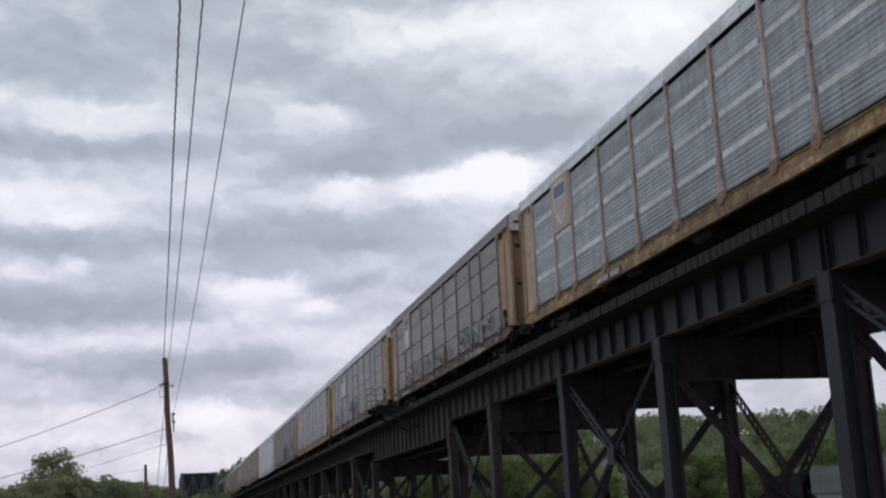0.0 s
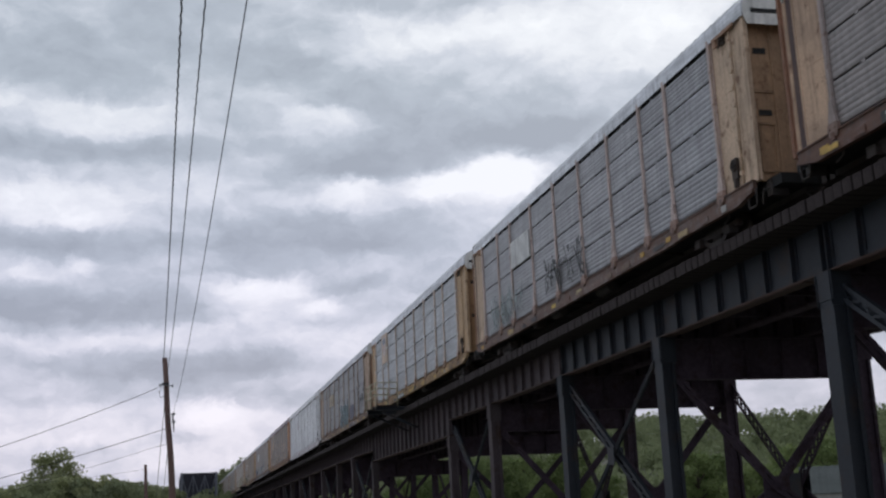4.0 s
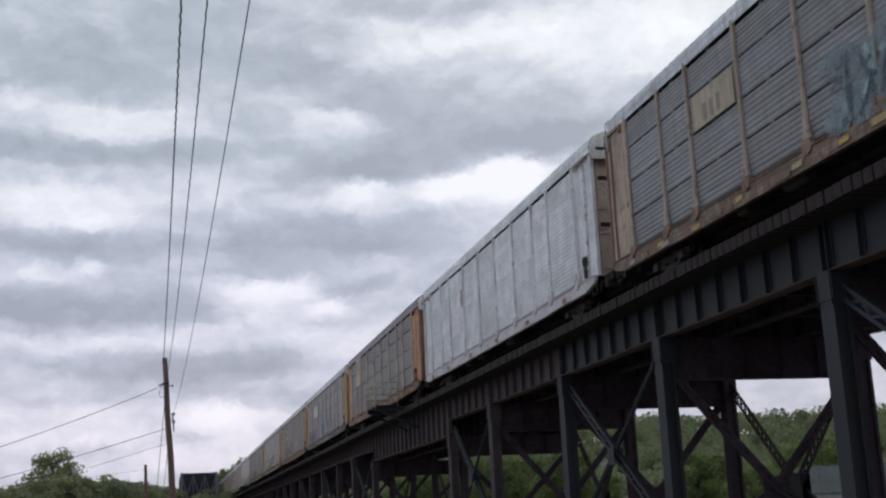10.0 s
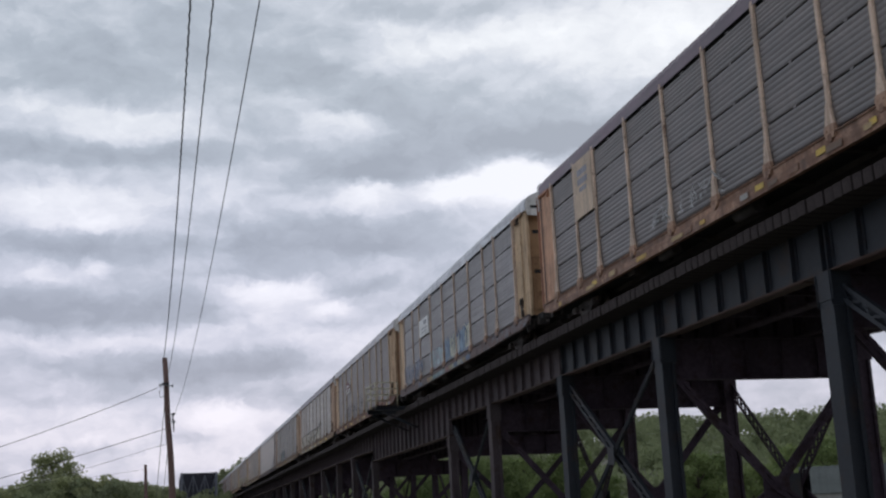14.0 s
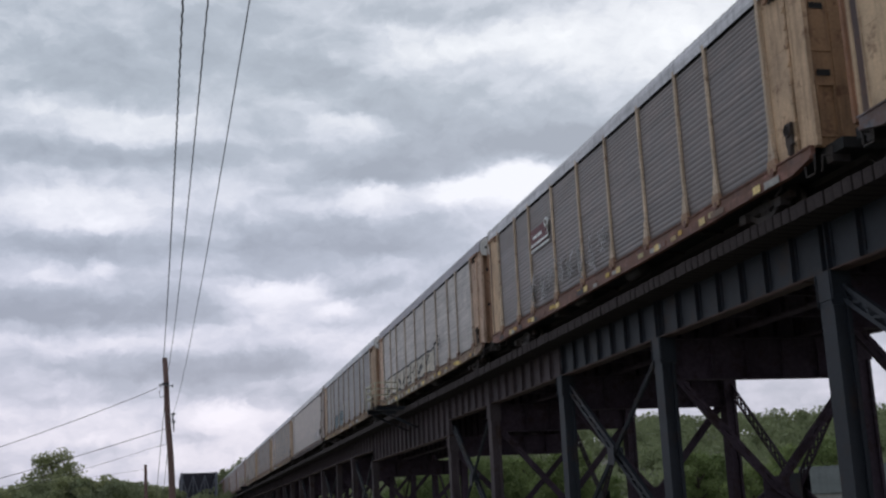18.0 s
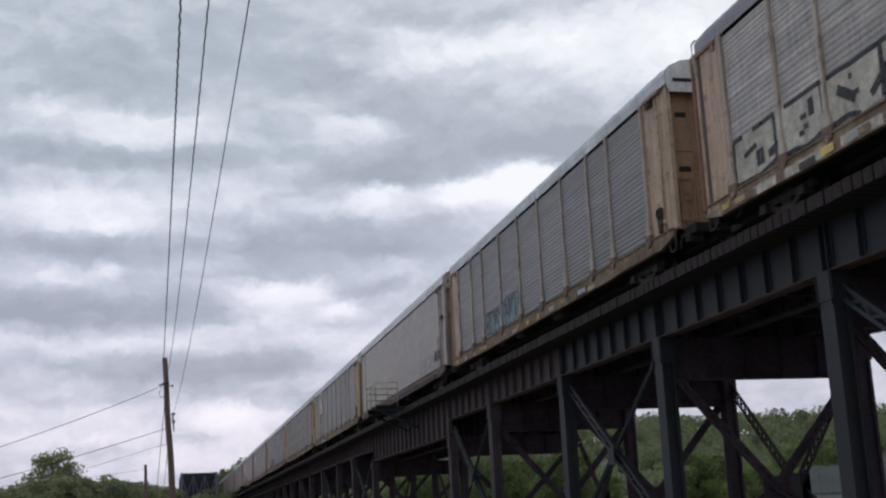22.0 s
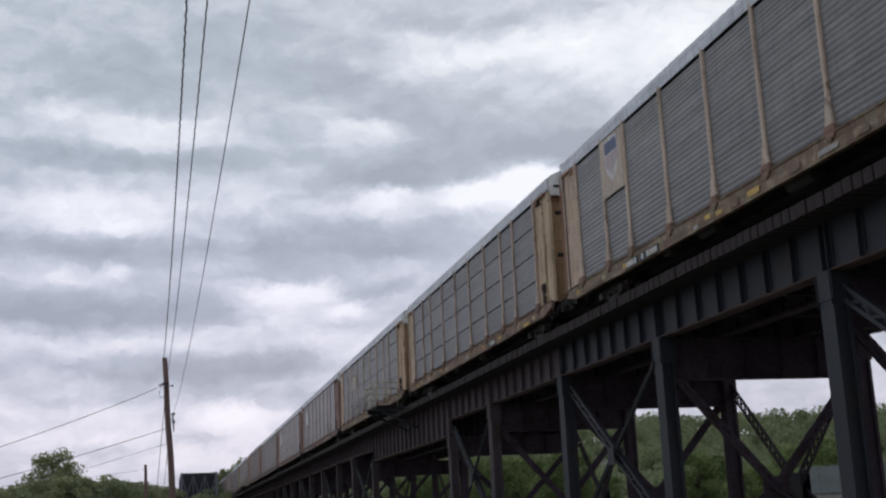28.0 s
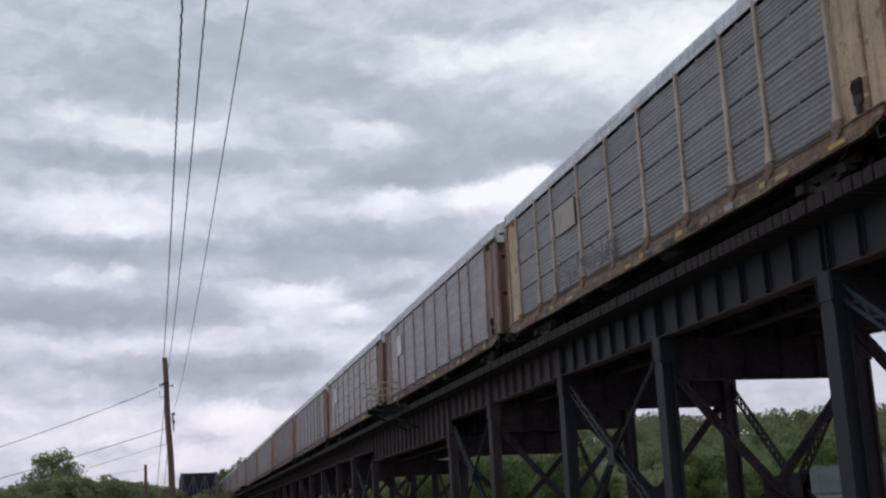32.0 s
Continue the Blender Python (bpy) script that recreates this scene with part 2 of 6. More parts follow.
    bank(-0.068, 0.995, 0.069, 0.0278, 0.0038, 0.0043, -0.16)
    bank(-0.122, 0.987, 0.104, 0.0297, 0.0048, 0.0038, -0.10)
    bank(0.007, 0.997, 0.074, 0.0288, 0.0034, 0.0038, -0.11)
    # billows lit from above: each is brighter on its upper edge than at its base
    raised = nt.nodes.new("ShaderNodeVectorMath")
    raised.operation = "ADD"
    nt.links.new(w, raised.inputs[0])
    raised.inputs[1].default_value = (0.004, 0.0, 0.013)
    for scale, flat, mass, relief in ((9.0, 2.2, 0.20, 0.25), (22.0, 2.0, 0.16, 0.30), (50.0, 1.6, 0.06, 0.16)):
        low = noise_node(nt, scale, 7.0, 0.55, w, (1, 1, flat))
        high = noise_node(nt, scale, 7.0, 0.55, raised.outputs[0], (1, 1, flat))
        total = add(total, scaled(low, mass + relief, -0.5 * mass))
        total = add(total, scaled(high, -relief))
    total = add(total, 0.45)
    col = ramp(nt, total, (0.10, (0.335, 0.36, 0.405)), (0.36, (0.435, 0.465, 0.515)), (0.56, (0.60, 0.615, 0.665)), (0.70, (0.735, 0.735, 0.765)),
               (0.92, (0.885, 0.875, 0.885)))
    # higher cloud is cooler, cloud near the horizon more violet
    part_z = nt.nodes.new("ShaderNodeSeparateXYZ")
    nt.links.new(d, part_z.inputs[0])
    col = mixc(nt, 1.0, col, ramp(nt, part_z.outputs[2], (0.08, (0.985, 0.955, 1.05)), (0.22, (0.95, 0.96, 1.045)), (0.36, (0.935, 0.975, 1.01))), "MULTIPLY")
    em = nt.nodes.new("ShaderNodeEmission")
    nt.links.new(col, em.inputs["Color"])
    em.inputs["Strength"].default_value = 1.04
    tr = nt.nodes.new("ShaderNodeBsdfTransparent")
    tr.inputs["Color"].default_value = (0.12, 0.12, 0.12, 1)
    both = nt.nodes.new("ShaderNodeAddShader")
    nt.links.new(em.outputs[0], both.inputs[0])
    nt.links.new(tr.outputs[0], both.inputs[1])
    nt.links.new(both.outputs[0], nt.nodes["Material Output"].inputs["Surface"])
    m.cycles.emission_sampling = "NONE"
    return m


CLOUD = cloud_material()

# ---------------------------------------------------------------- mesh helpers


def box(bm, x0, x1, y0, y1, z0, z1):
    v = [bm.verts.new((x, y, z)) for x in (x0, x1) for y in (y0, y1) for z in (z0, z1)]
    for f in ((0, 1, 3, 2), (4, 6, 7, 5), (0, 4, 5, 1), (2, 3, 7, 6), (0, 2, 6, 4), (1, 5, 7, 3)):
        bm.faces.new([v[i] for i in f])


def beam(bm, p, q, w, h, up=(0, 0, 1)):
    """A straight bar from p to q, w wide and h high."""
    p, q = Vector(p), Vector(q)
    d = (q - p).normalized()
    side = d.cross(Vector(up))
    if side.length < 1e-4:
        side = d.cross(Vector((1, 0, 0)))
    side.normalize()
    top = side.cross(d)
    v = [bm.verts.new(o + side * (a * w / 2) + top * (b * h / 2)) for o in (p, q) for a, b in ((-1, -1), (1, -1), (1, 1), (-1, 1))]
    for f in ((3, 2, 1, 0), (4, 5, 6, 7), (0, 1, 5, 4), (1, 2, 6, 5), (2, 3, 7, 6), (3, 0, 4, 7)):
        bm.faces.new([v[i] for i in f])


def tube(bm, pts, radii, n=8, closed=True):
    """A round bar through points, with a radius at each."""
    pts = [Vector(p) for p in pts]
    rings = []
    for i, p in enumerate(pts):
        d = (pts[min(i + 1, len(pts) - 1)] - pts[max(i - 1, 0)]).normalized()
        a = d.cross(Vector((0, 0, 1)) if abs(d.z) < 0.95 else Vector((1, 0, 0))).normalized()
        c = d.cross(a)
        rings.append([bm.verts.new(p + (a * math.cos(k * math.tau / n) + c * math.sin(k * math.tau / n)) * radii[i]) for k in range(n)])
    for r, s in zip(rings, rings[1:]):
        for k in range(n):
            f = bm.faces.new((r[k], r[(k + 1) % n], s[(k + 1) % n], s[k]))
            f.smooth = True
    if closed:
        bm.faces.new(rings[0][::-1])
        bm.faces.new(rings[-1])


def done(bm, name, material):
    me = bpy.data.meshes.new(name)
    bm.normal_update()
    bm.to_mesh(me)
    bm.free()
    me.materials.append(material)
    return me


def thing(name, label, category, group="", m=None, data=None, kind=""):
    ob = new(name, data)
    if m is not None:
        ob.matrix_basis = m
    return tagged(ob, label, category, group, kind)


def part(name, bm, material, parent, label="", at=None, tint=None):
    """One mesh object under a thing or a part; bm may be a finished mesh."""
    me = bm if isinstance(bm, bpy.types.Mesh) else done(bm, name, material)
    ob = new(name, me)
    ob.parent = parent
    if at is not None:
        ob.matrix_basis = at
    if tint is not None:
        ob.color = (*tint, 1)
    return tagged(ob, label)


def from_quads(name, verts, material, quads=None):
    me = bpy.data.meshes.new(name)
    n = len(verts) // 4
    q = np.arange(n * 4).reshape(n, 4) if quads is None else quads
    me.from_pydata(verts.tolist() if hasattr(verts, "tolist") else verts, [], q.tolist() if hasattr(q, "tolist") else q)
    me.materials.append(material)
    return me


# ---------------------------------------------------------------- sky sheet
def cloud_sheet():
    bm = bmesh.new()
    rings, n = [], 48
    radii = [0, 300, 700, 1200, 1800, 2500, 3200, 3900, 4500, 4860]
    for r in radii:
        z = 420 * (1 - (r / 4900) ** 2) + 15
        rings.append([bm.verts.new((r * math.cos(k * math.tau / n), r * math.sin(k * math.tau / n), z)) for k in range(n)] if r else [bm.verts.new((0, 0, z))])
    for k in range(n):
        bm.faces.new((rings[0][0], rings[1][(k + 1) % n], rings[1][k]))
        for a, b in zip(rings[1:], rings[2:]):
            f = bm.faces.new((a[k], a[(k + 1) % n], b[(k + 1) % n], b[k]))
    for f in bm.faces:
        f.smooth = True
    return thing("backdrop", "broken grey and white overcast cloud drifting overhead", "sky", data=done(bm, "backdrop", CLOUD), kind="structure")


clouds = cloud_sheet()


# ---------------------------------------------------------------- ground and ridge
def ease(a, b, x):
    t = min(1.0, max(0.0, (x - a) / (b - a)))
    return t * t * (3 - 2 * t)


def ground_height(x, y):
    r = math.hypot(x, y)
    az = math.degrees(math.atan2(x, y))
    lift = 7.0 + (9.0 * ease(-1, 4, az) + 8.5 * ease(9, 22, az)) * (1 - ease(75, 110, az))
    wave = noise.noise(Vector((x * 0.006, y * 0.006, 3.1))) * 3.5
    return (lift + wave) * ease(215, 420, r) * (1.0 + 0.4 * ease(500, 1500, r))


def build_ground():
    bm = bmesh.new()
    radii = [0, 40, 90, 150, 200, 240, 270, 300, 330, 360, 390, 420, 460, 520, 640, 850, 1200, 1800, 2800, 4800]
    n = 96
    rings = []
    for r in radii:
        rings.append([bm.verts.new((r * math.sin(k * math.tau / n), r * math.cos(k * math.tau / n),
                                    ground_height(r * math.sin(k * math.tau / n), r * math.cos(k * math.tau / n)))) for k in range(n)] if r else [bm.verts.new((0, 0, 0))])
    for k in range(n):
        bm.faces.new((rings[0][0], rings[1][k], rings[1][(k + 1) % n]))
        for a, b in zip(rings[1:], rings[2:]):
            bm.faces.new((a[(k + 1) % n], a[k], b[k], b[(k + 1) % n]))
    bmesh.ops.recalc_face_normals(bm, faces=bm.faces)
    return thing("ground", "gravelly rough grass rising to a wooded ridge", "ground", data=done(bm, "ground", GRASS), kind="structure")


build_ground()

# ---------------------------------------------------------------- viaduct
TRACK_X, RAIL_Z = 15.1, 8.1
NEAR_X, FAR_X = 14.2, 20.6
GIRDER_X = (14.2, 16.0, 18.7, 20.6)
LOW, HIGH = 6.5, 7.74


def lattice(bm, p, q, width, depth, normal, pitch=0.42, plated=False):
    """A laced brace: two flat chords joined by crossed lacing bars, or by a plate on one face."""
    p, q, nrm = Vector(p), Vector(q), Vector(normal).normalized()
    d = (q - p).normalized()
    side = nrm.cross(d).normalized()
    for s in (-1, 1):
        o = side * (s * (width / 2 - 0.05))
        beam(bm, p + o, q + o, depth, 0.1 if depth > 0.1 else 0.07, side)
    length = (q - p).length
    n = max(2, int(length / pitch))
    w = width / 2 - 0.08
    if plated:
        o = nrm * (depth / 2 - 0.02)
        beam(bm, p + o, q + o, 0.014, width - 0.202, side)
    for i in range(n):
        a, b = p + d * (length * i / n), p + d * (length * (i + 1) / n)
        for face in (-1, 1):
            o = nrm * (face * (depth / 2 - 0.01))
            s = 1 if i % 2 else -1
            beam(bm, a + side * (w * s) + o, b - side * (w * s) + o, 0.012, 0.06, side)
            if not plated and (face > 0 or depth < 0.1):
                beam(bm, a - side * (w * s) + o, b + side * (w * s) + o, 0.012, 0.06, side)


def angle_brace(bm, p, q, size, normal):
    """A plain brace of two angles, set back to back."""
    p, q, nrm = Vector(p), Vector(q), Vector(normal).normalized()
    d = (q - p).normalized()
    side = nrm.cross(d).normalized()
    beam(bm, p, q, 0.03, size, side)
    beam(bm, p + side * (size / 2) , q + side * (size / 2), size * 0.8, 0.03, side)
    beam(bm, p - side * (size / 2) , q - side * (size / 2), size * 0.8, 0.03, side)


viaduct = thing("railway_viaduct", "dark blue-grey riveted steel trestle with laced braces and rusty flanges", "viaduct")

BENTS = [-31.6, -22.6, -13.4, -4.4, 4.7, 13.9, 22.85, 32.2, 41.2, 51.3, 59.4, 83.2, 92.8, 101.5, 111.8]
while BENTS[-1] < 620:
    BENTS.append(BENTS[-1] + 9.7)
DEEP = 10                                       # this span has deeper girders
HAZED = 8                                      # from here on haze is put into the steel as a lighter brown
TOWERS = [i for i in range(len(BENTS) - 1) if i % 2 == 1]   # bents i and i+1 are braced together

stiff_mesh = {}


def stiffener_mesh(low, steel):
    if (low, steel.name) not in stiff_mesh:
        bm = bmesh.new()
        box(bm, -0.15, -0.012, -0.012, 0.012, low + 0.03, HIGH - 0.03)
        box(bm, -0.035, -0.008, -0.10, 0.10, low + 0.04, HIGH - 0.04)
        stiff_mesh[low, steel.name] = done(bm, "stiffener", steel)
    return stiff_mesh[low, steel.name]


def span(i):
    y0, y1 = BENTS[i] + 0.02, BENTS[i + 1] - 0.02
    low = 5.72 if i == DEEP else LOW
    steel = STEEL if i < HAZED else STEEL_HAZED
    for gx in GIRDER_X:
        bm = bmesh.new()
        box(bm, gx - 0.01, gx + 0.01, y0, y1, low + 0.02, HIGH - 0.02)
        # rivet lines run along the angles at the top and bottom of the web
        for z in (low + 0.02, HIGH - 0.17):
            box(bm, gx - 0.03, gx + 0.03, y0, y1, z, z + 0.15)
        near = gx == GIRDER_X[0] and -5 < y0 < 150
        n = max(3, round((y1 - y0) / 1.32))
        if not near:
            for k in range(n + 1):
                y = y0 + 0.1 + (y1 - y0 - 0.2) * k / n
                box(bm, gx - 0.15, gx + 0.15, y - 0.02, y + 0.02, low + 0.03, HIGH - 0.03)
        g = part("girder", bm, steel if gx == GIRDER_X[0] else STEEL_INNER, viaduct)
        for z, nm in ((low, "bottom_flange"), (HIGH - 0.04, "top_flange")):
            bm = bmesh.new()
            box(bm, gx - 0.2, gx + 0.2, y0, y1, z - 0.02, z + 0.02)
            box(bm, gx - 0.17, gx + 0.17, y0 + 0.9, y1 - 0.9, z - 0.045, z - 0.021)
            outer = gx == GIRDER_X[0]
            part(nm, bm, (STEEL_RUST if nm == "bottom_flange" else steel) if outer else STEEL_INNER, g, "rust-streaked flange" if outer and nm == "bottom_flange" else "")
        if near:
            for k in range(n + 1):
                y = y0 + 0.1 + (y1 - y0 - 0.2) * k / n
                part("stiffener", stiffener_mesh(low, steel), steel, g, at=pose(gx, y, 0))
    # cross frames between the girders, closing the view along the underside
    for k in (0.33, 0.66):
        y = y0 + (y1 - y0) * k
        bm = bmesh.new()
        for a, b in zip(GIRDER_X, GIRDER_X[1:]):
            angle_brace(bm, (a, y, HIGH - 0.2), (b, y, low + 0.2), 0.1, (0, 1, 0))
            angle_brace(bm, (a, y + 0.05, low + 0.2), (b, y + 0.05, HIGH - 0.2), 0.1, (0, 1, 0))
            beam(bm, (a, y, low + 0.12), (b, y, low + 0.12), 0.12, 0.1)
        part("cross_frame", bm, STEEL_INNER, viaduct)


def leg(x, y, top, steel):
    """A built-up column: two plated sides with a laced face, on a base plate."""
    bm = bmesh.new()
    # one built-up section: two flanged sides joined by a set-back web
    sec = [(-0.21, -0.27), (-0.11, -0.27), (-0.11, -0.2), (0.11, -0.2), (0.11, -0.27), (0.21, -0.27),
           (0.21, 0.27), (0.11, 0.27), (0.11, 0.2), (-0.11, 0.2), (-0.11, 0.27), (-0.21, 0.27)]
    lower = [bm.verts.new((x + a, y + c, 0.36)) for a, c in sec]
    upper = [bm.verts.new((x + a, y + c, top)) for a, c in sec]
    for k in range(12):
        bm.faces.new((lower[k], lower[(k + 1) % 12], upper[(k + 1) % 12], upper[k]))
    bm.faces.new(upper)
    bm.faces.new(lower[::-1])
    g = part("column", bm, steel, viaduct)
    bm = bmesh.new()
    box(bm, x - 0.9, x + 0.9, y - 0.8, y + 0.8, -0.3, 0.36)
    part("footing", bm, STONE, g, "weathered stone footing")
    bm = bmesh.new()
    for s in (-1, 1):
        box(bm, x - 0.26, x + 0.26, y + s * 0.282 - 0.009, y + s * 0.282 + 0.009, top - 0.75, top)
    box(bm, x - 0.235, x - 0.214, y - 0.34, y + 0.34, top - 0.62, top + 0.02)
    part("gusset", bm, steel, g)


STONE = surface("footing_stone", (0.16, 0.15, 0.14), (0.3, 0.29, 0.27), 0.9, 0.0, 1.0, 8.0)


def bent(i, y):
    top = (5.65 if i in (DEEP, DEEP + 1) else LOW) - 0.02
    cap = top - 1.24 if i not in (DEEP, DEEP + 1) else top - 1.0
    steel = STEEL if i <= HAZED else STEEL_HAZED
    leg(NEAR_X, y, top, steel)
    leg(FAR_X, y, top, STEEL_INNER)
    bm = bmesh.new()
    sec = [(-0.17, cap), (0.17, cap), (0.17, cap + 0.035), (0.012, cap + 0.035), (0.012, top - 0.04), (0.17, top - 0.04),
           (0.17, top - 0.005), (-0.17, top - 0.005), (-0.17, top - 0.04), (-0.012, top - 0.04), (-0.012, cap + 0.035), (-0.17, cap + 0.035)]
    west = [bm.verts.new((NEAR_X + 0.2, y + a, c)) for a, c in sec]
    east = [bm.verts.new((FAR_X - 0.2, y + a, c)) for a, c in sec]
    for k in range(12):
        bm.faces.new((west[k], east[k], east[(k + 1) % 12], west[(k + 1) % 12]))
    bm.faces.new(west)
    bm.faces.new(east[::-1])
    bmesh.ops.recalc_face_normals(bm, faces=bm.faces)
    g = part("cross_girder", bm, STEEL_INNER, viaduct)
    for k in range(1, 5):
        x = NEAR_X + 0.3 + (FAR_X - NEAR_X - 0.6) * k / 5
        bm = bmesh.new()
        box(bm, x - 0.012, x + 0.012, y - 0.13, y - 0.014, cap + 0.04, top - 0.045)
        part("stiffener", bm, STEEL_INNER, g)
    lo = 0.1
    a = (NEAR_X + 0.25, FAR_X - 0.25)
    # the sway braces cross below mid-height, at a gusset
    xm, mid = (a[0] + a[1]) / 2, (cap + 0.1 + lo) / 2 - 0.7
    for s, yy in ((0, y - 0.09), (1, y + 0.09)):
        bm = bmesh.new()
        lattice(bm, (a[s], yy, cap + 0.1), (xm, yy, mid), 0.26, 0.12, (0, 1, 0), plated=True)
        lattice(bm, (xm, yy, mid), (a[1 - s], yy, lo), 0.26, 0.12, (0, 1, 0), plated=True)
        part("sway_brace", bm, STEEL_INNER, viaduct)
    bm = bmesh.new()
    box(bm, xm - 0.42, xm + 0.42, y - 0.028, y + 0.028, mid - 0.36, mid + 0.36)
    part("brace_plate", bm, STEEL_INNER, viaduct)
    bm = bmesh.new()
    beam(bm, (NEAR_X + 0.3, y, 0.8), (FAR_X - 0.3, y, 0.8), 0.2, 0.22)
    part("strut", bm, STEEL, viaduct)


def tower(i):
    y0, y1 = BENTS[i] + 0.2, BENTS[i + 1] - 0.2
    top = (5.65 if i + 1 == DEEP + 1 else LOW) - 0.45
    ym = (y0 + y1) / 2
    for x, high, low in ((NEAR_X, top, 0.6), (FAR_X, top - 0.2, -0.3)):
        # on the far side the braces meet low down, at a large gusset
        zm = (high + low) / 2 if x == NEAR_X else low + 2.3
        for s, (ya, yb) in enumerate(((y0, y1), (y1, y0))):
            bm = bmesh.new()
            xx = x + (0.09 if s else -0.09)
            if x == NEAR_X and s == 0:
                angle_brace(bm, (xx, ya, high), (xx, yb, low), 0.11, (1, 0, 0))
            elif x == NEAR_X:
                lattice(bm, (xx, ya, high), (xx, yb, low), 0.36, 0.13, (1, 0, 0), plated=True)
            else:
                lattice(bm, (xx, ya, high), (xx, ym, zm), 0.44, 0.05, (1, 0, 0), 0.36)
                lattice(bm, (xx, ym, zm), (xx, yb, low), 0.44, 0.05, (1, 0, 0), 0.36)
            part("tower_brace", bm, STEEL if x == NEAR_X else STEEL_INNER, viaduct)
        bm = bmesh.new()
        r = 0.28 if x == NEAR_X else 0.55
        box(bm, x - 0.175, x - 0.158, ym - r, ym + r, zm - r, zm + r)
        box(bm, x + 0.158, x + 0.175, ym - r, ym + r, zm - r, zm + r)
        part("brace_plate", bm, STEEL, viaduct)
        bm = bmesh.new()
        beam(bm, (x, y0, 0.7), (x, y1, 0.7), 0.2, 0.22)
        part("strut", bm, STEEL, viaduct)


for i in range(len(BENTS) - 1):
    span(i)
for i, y in enumerate(BENTS):
    bent(i, y)
for i in TOWERS:
    tower(i)

# deck: rails here, the sleepers whose ends show along the edge come last in the file
for c in (TRACK_X, 19.6):
    for s in (-0.7175, 0.7175):
        bm = bmesh.new()
        for w, z0, z1 in ((0.075, RAIL_Z - 0.17, RAIL_Z - 0.15), (0.01, RAIL_Z - 0.15, RAIL_Z - 0.04), (0.037, RAIL_Z - 0.04, RAIL_Z)):
            box(bm, c + s - w, c + s + w, -430, 1000, z0, z1)
        part("rail", bm, RAIL, viaduct, "worn steel running rail")

# behind the viewer the line leaves the trestle and runs on along an earth bank
bm = bmesh.new()
y0, y1 = BENTS[0] - 0.6, -430.0
bank_top, crest, foot = 7.70, (12.2, 22.9), (1.5, 33.6)
near = [bm.verts.new(p) for p in ((crest[0], y0, bank_top), (crest[1], y0, bank_top), (foot[1], y0, -0.3), (foot[0], y0, -0.3))]
away = [bm.verts.new((v.co.x, y1, v.co.z)) for v in near]
for k in range(4):
    bm.faces.new((near[k], near[(k + 1) % 4], away[(k + 1) % 4], away[k]))
bm.faces.new(near)
bm.faces.new(away[::-1])
bmesh.ops.recalc_face_normals(bm, faces=bm.faces)
tagged(new("embankment", done(bm, "embankment", GRASS)), "grassy earth bank carrying the railway up to the trestle", "embankment", kind="structure")

PIPE = surface("pale_yellow_pipe", (0.42, 0.38, 0.26), (0.6, 0.56, 0.42), 0.55, 0.0, 2.0, 12.0)


def refuge_platform(y0):
    """A railed refuge bay hung outside the deck edge on two brackets."""
    p = thing("refuge_platform", "small timber refuge platform with pale yellow pipe railings", "platform", "refuge platforms on the viaduct", m=pose(0, y0, 0))
    x0, x1, length, floor = 11.55, 12.86, 3.2, 8.06
    for k in range(6):
        bm = bmesh.new()
        a = x0 + (x1 - x0) * k / 6
        box(bm, a + 0.008, a + (x1 - x0) / 6 - 0.008, -0.05, length + 0.05, floor - 0.06, floor)
        part("plank", bm, TIMBER, p)
    for y in (0.25, length - 0.25):
        bm = bmesh.new()
        box(bm, x0, 14.0, y - 0.09, y + 0.09, floor - 0.26, floor - 0.064)
        beam(bm, (x0 + 0.3, y, floor - 0.3), (13.98, y, floor - 1.3), 0.1, 0.12)
        part("bracket", bm, STEEL, p)
    for x, y in ((x1 - 0.03, 0.0), (x0, 0.0), (x0, length / 2), (x0, length), (x1 - 0.03, length)):
        bm = bmesh.new()
        tube(bm, [(x, y, floor - 0.1), (x, y, floor + 1.32)], [0.035, 0.035], 8)
        part("railing_post", bm, PIPE, p)
    for z in (0.58, 0.94, 1.30):
        bm = bmesh.new()
        tube(bm, [(x1 - 0.03, 0.0, floor + z), (x0 + 0.05, 0.0, floor + z), (x0, 0.05, floor + z), (x0, length - 0.05, floor + z), (x0 + 0.05, length, floor + z), (x1 - 0.03, length, floor + z)],
             [0.03] * 6, 8)
        part("handrail", bm, PIPE, p)
    return p


for y in (66.9, 198.0, 330.0):
    refuge_platform(y)

# ---------------------------------------------------------------- automobile carrier wagons
PITCH = 28.4
HALF = 12.45            # half length of the straight side wall
WIDE = 1.53             # half width over the posts
SILL_LOW, SIDE_LOW, EAVE = 0.60, 1.07, 5.30
POSTS = (-11.55, -8.62, -6.72, -4.0, -1.2, 1.55, 4.4, 7.27, 9.2, 11.68)      # two narrow bays, one towards each end
ROWS = 4
ROW = (EAVE - SIDE_LOW) / ROWS
END = 13.28             # half length of the roof
ROOF_SHIFT = -0.22
LEAD_HINGE, TRAIL_EDGE = 12.72, 12.80
cache = {}


def kept(key, make):
    if key not in cache:
        cache[key] = make()
    return cache[key]


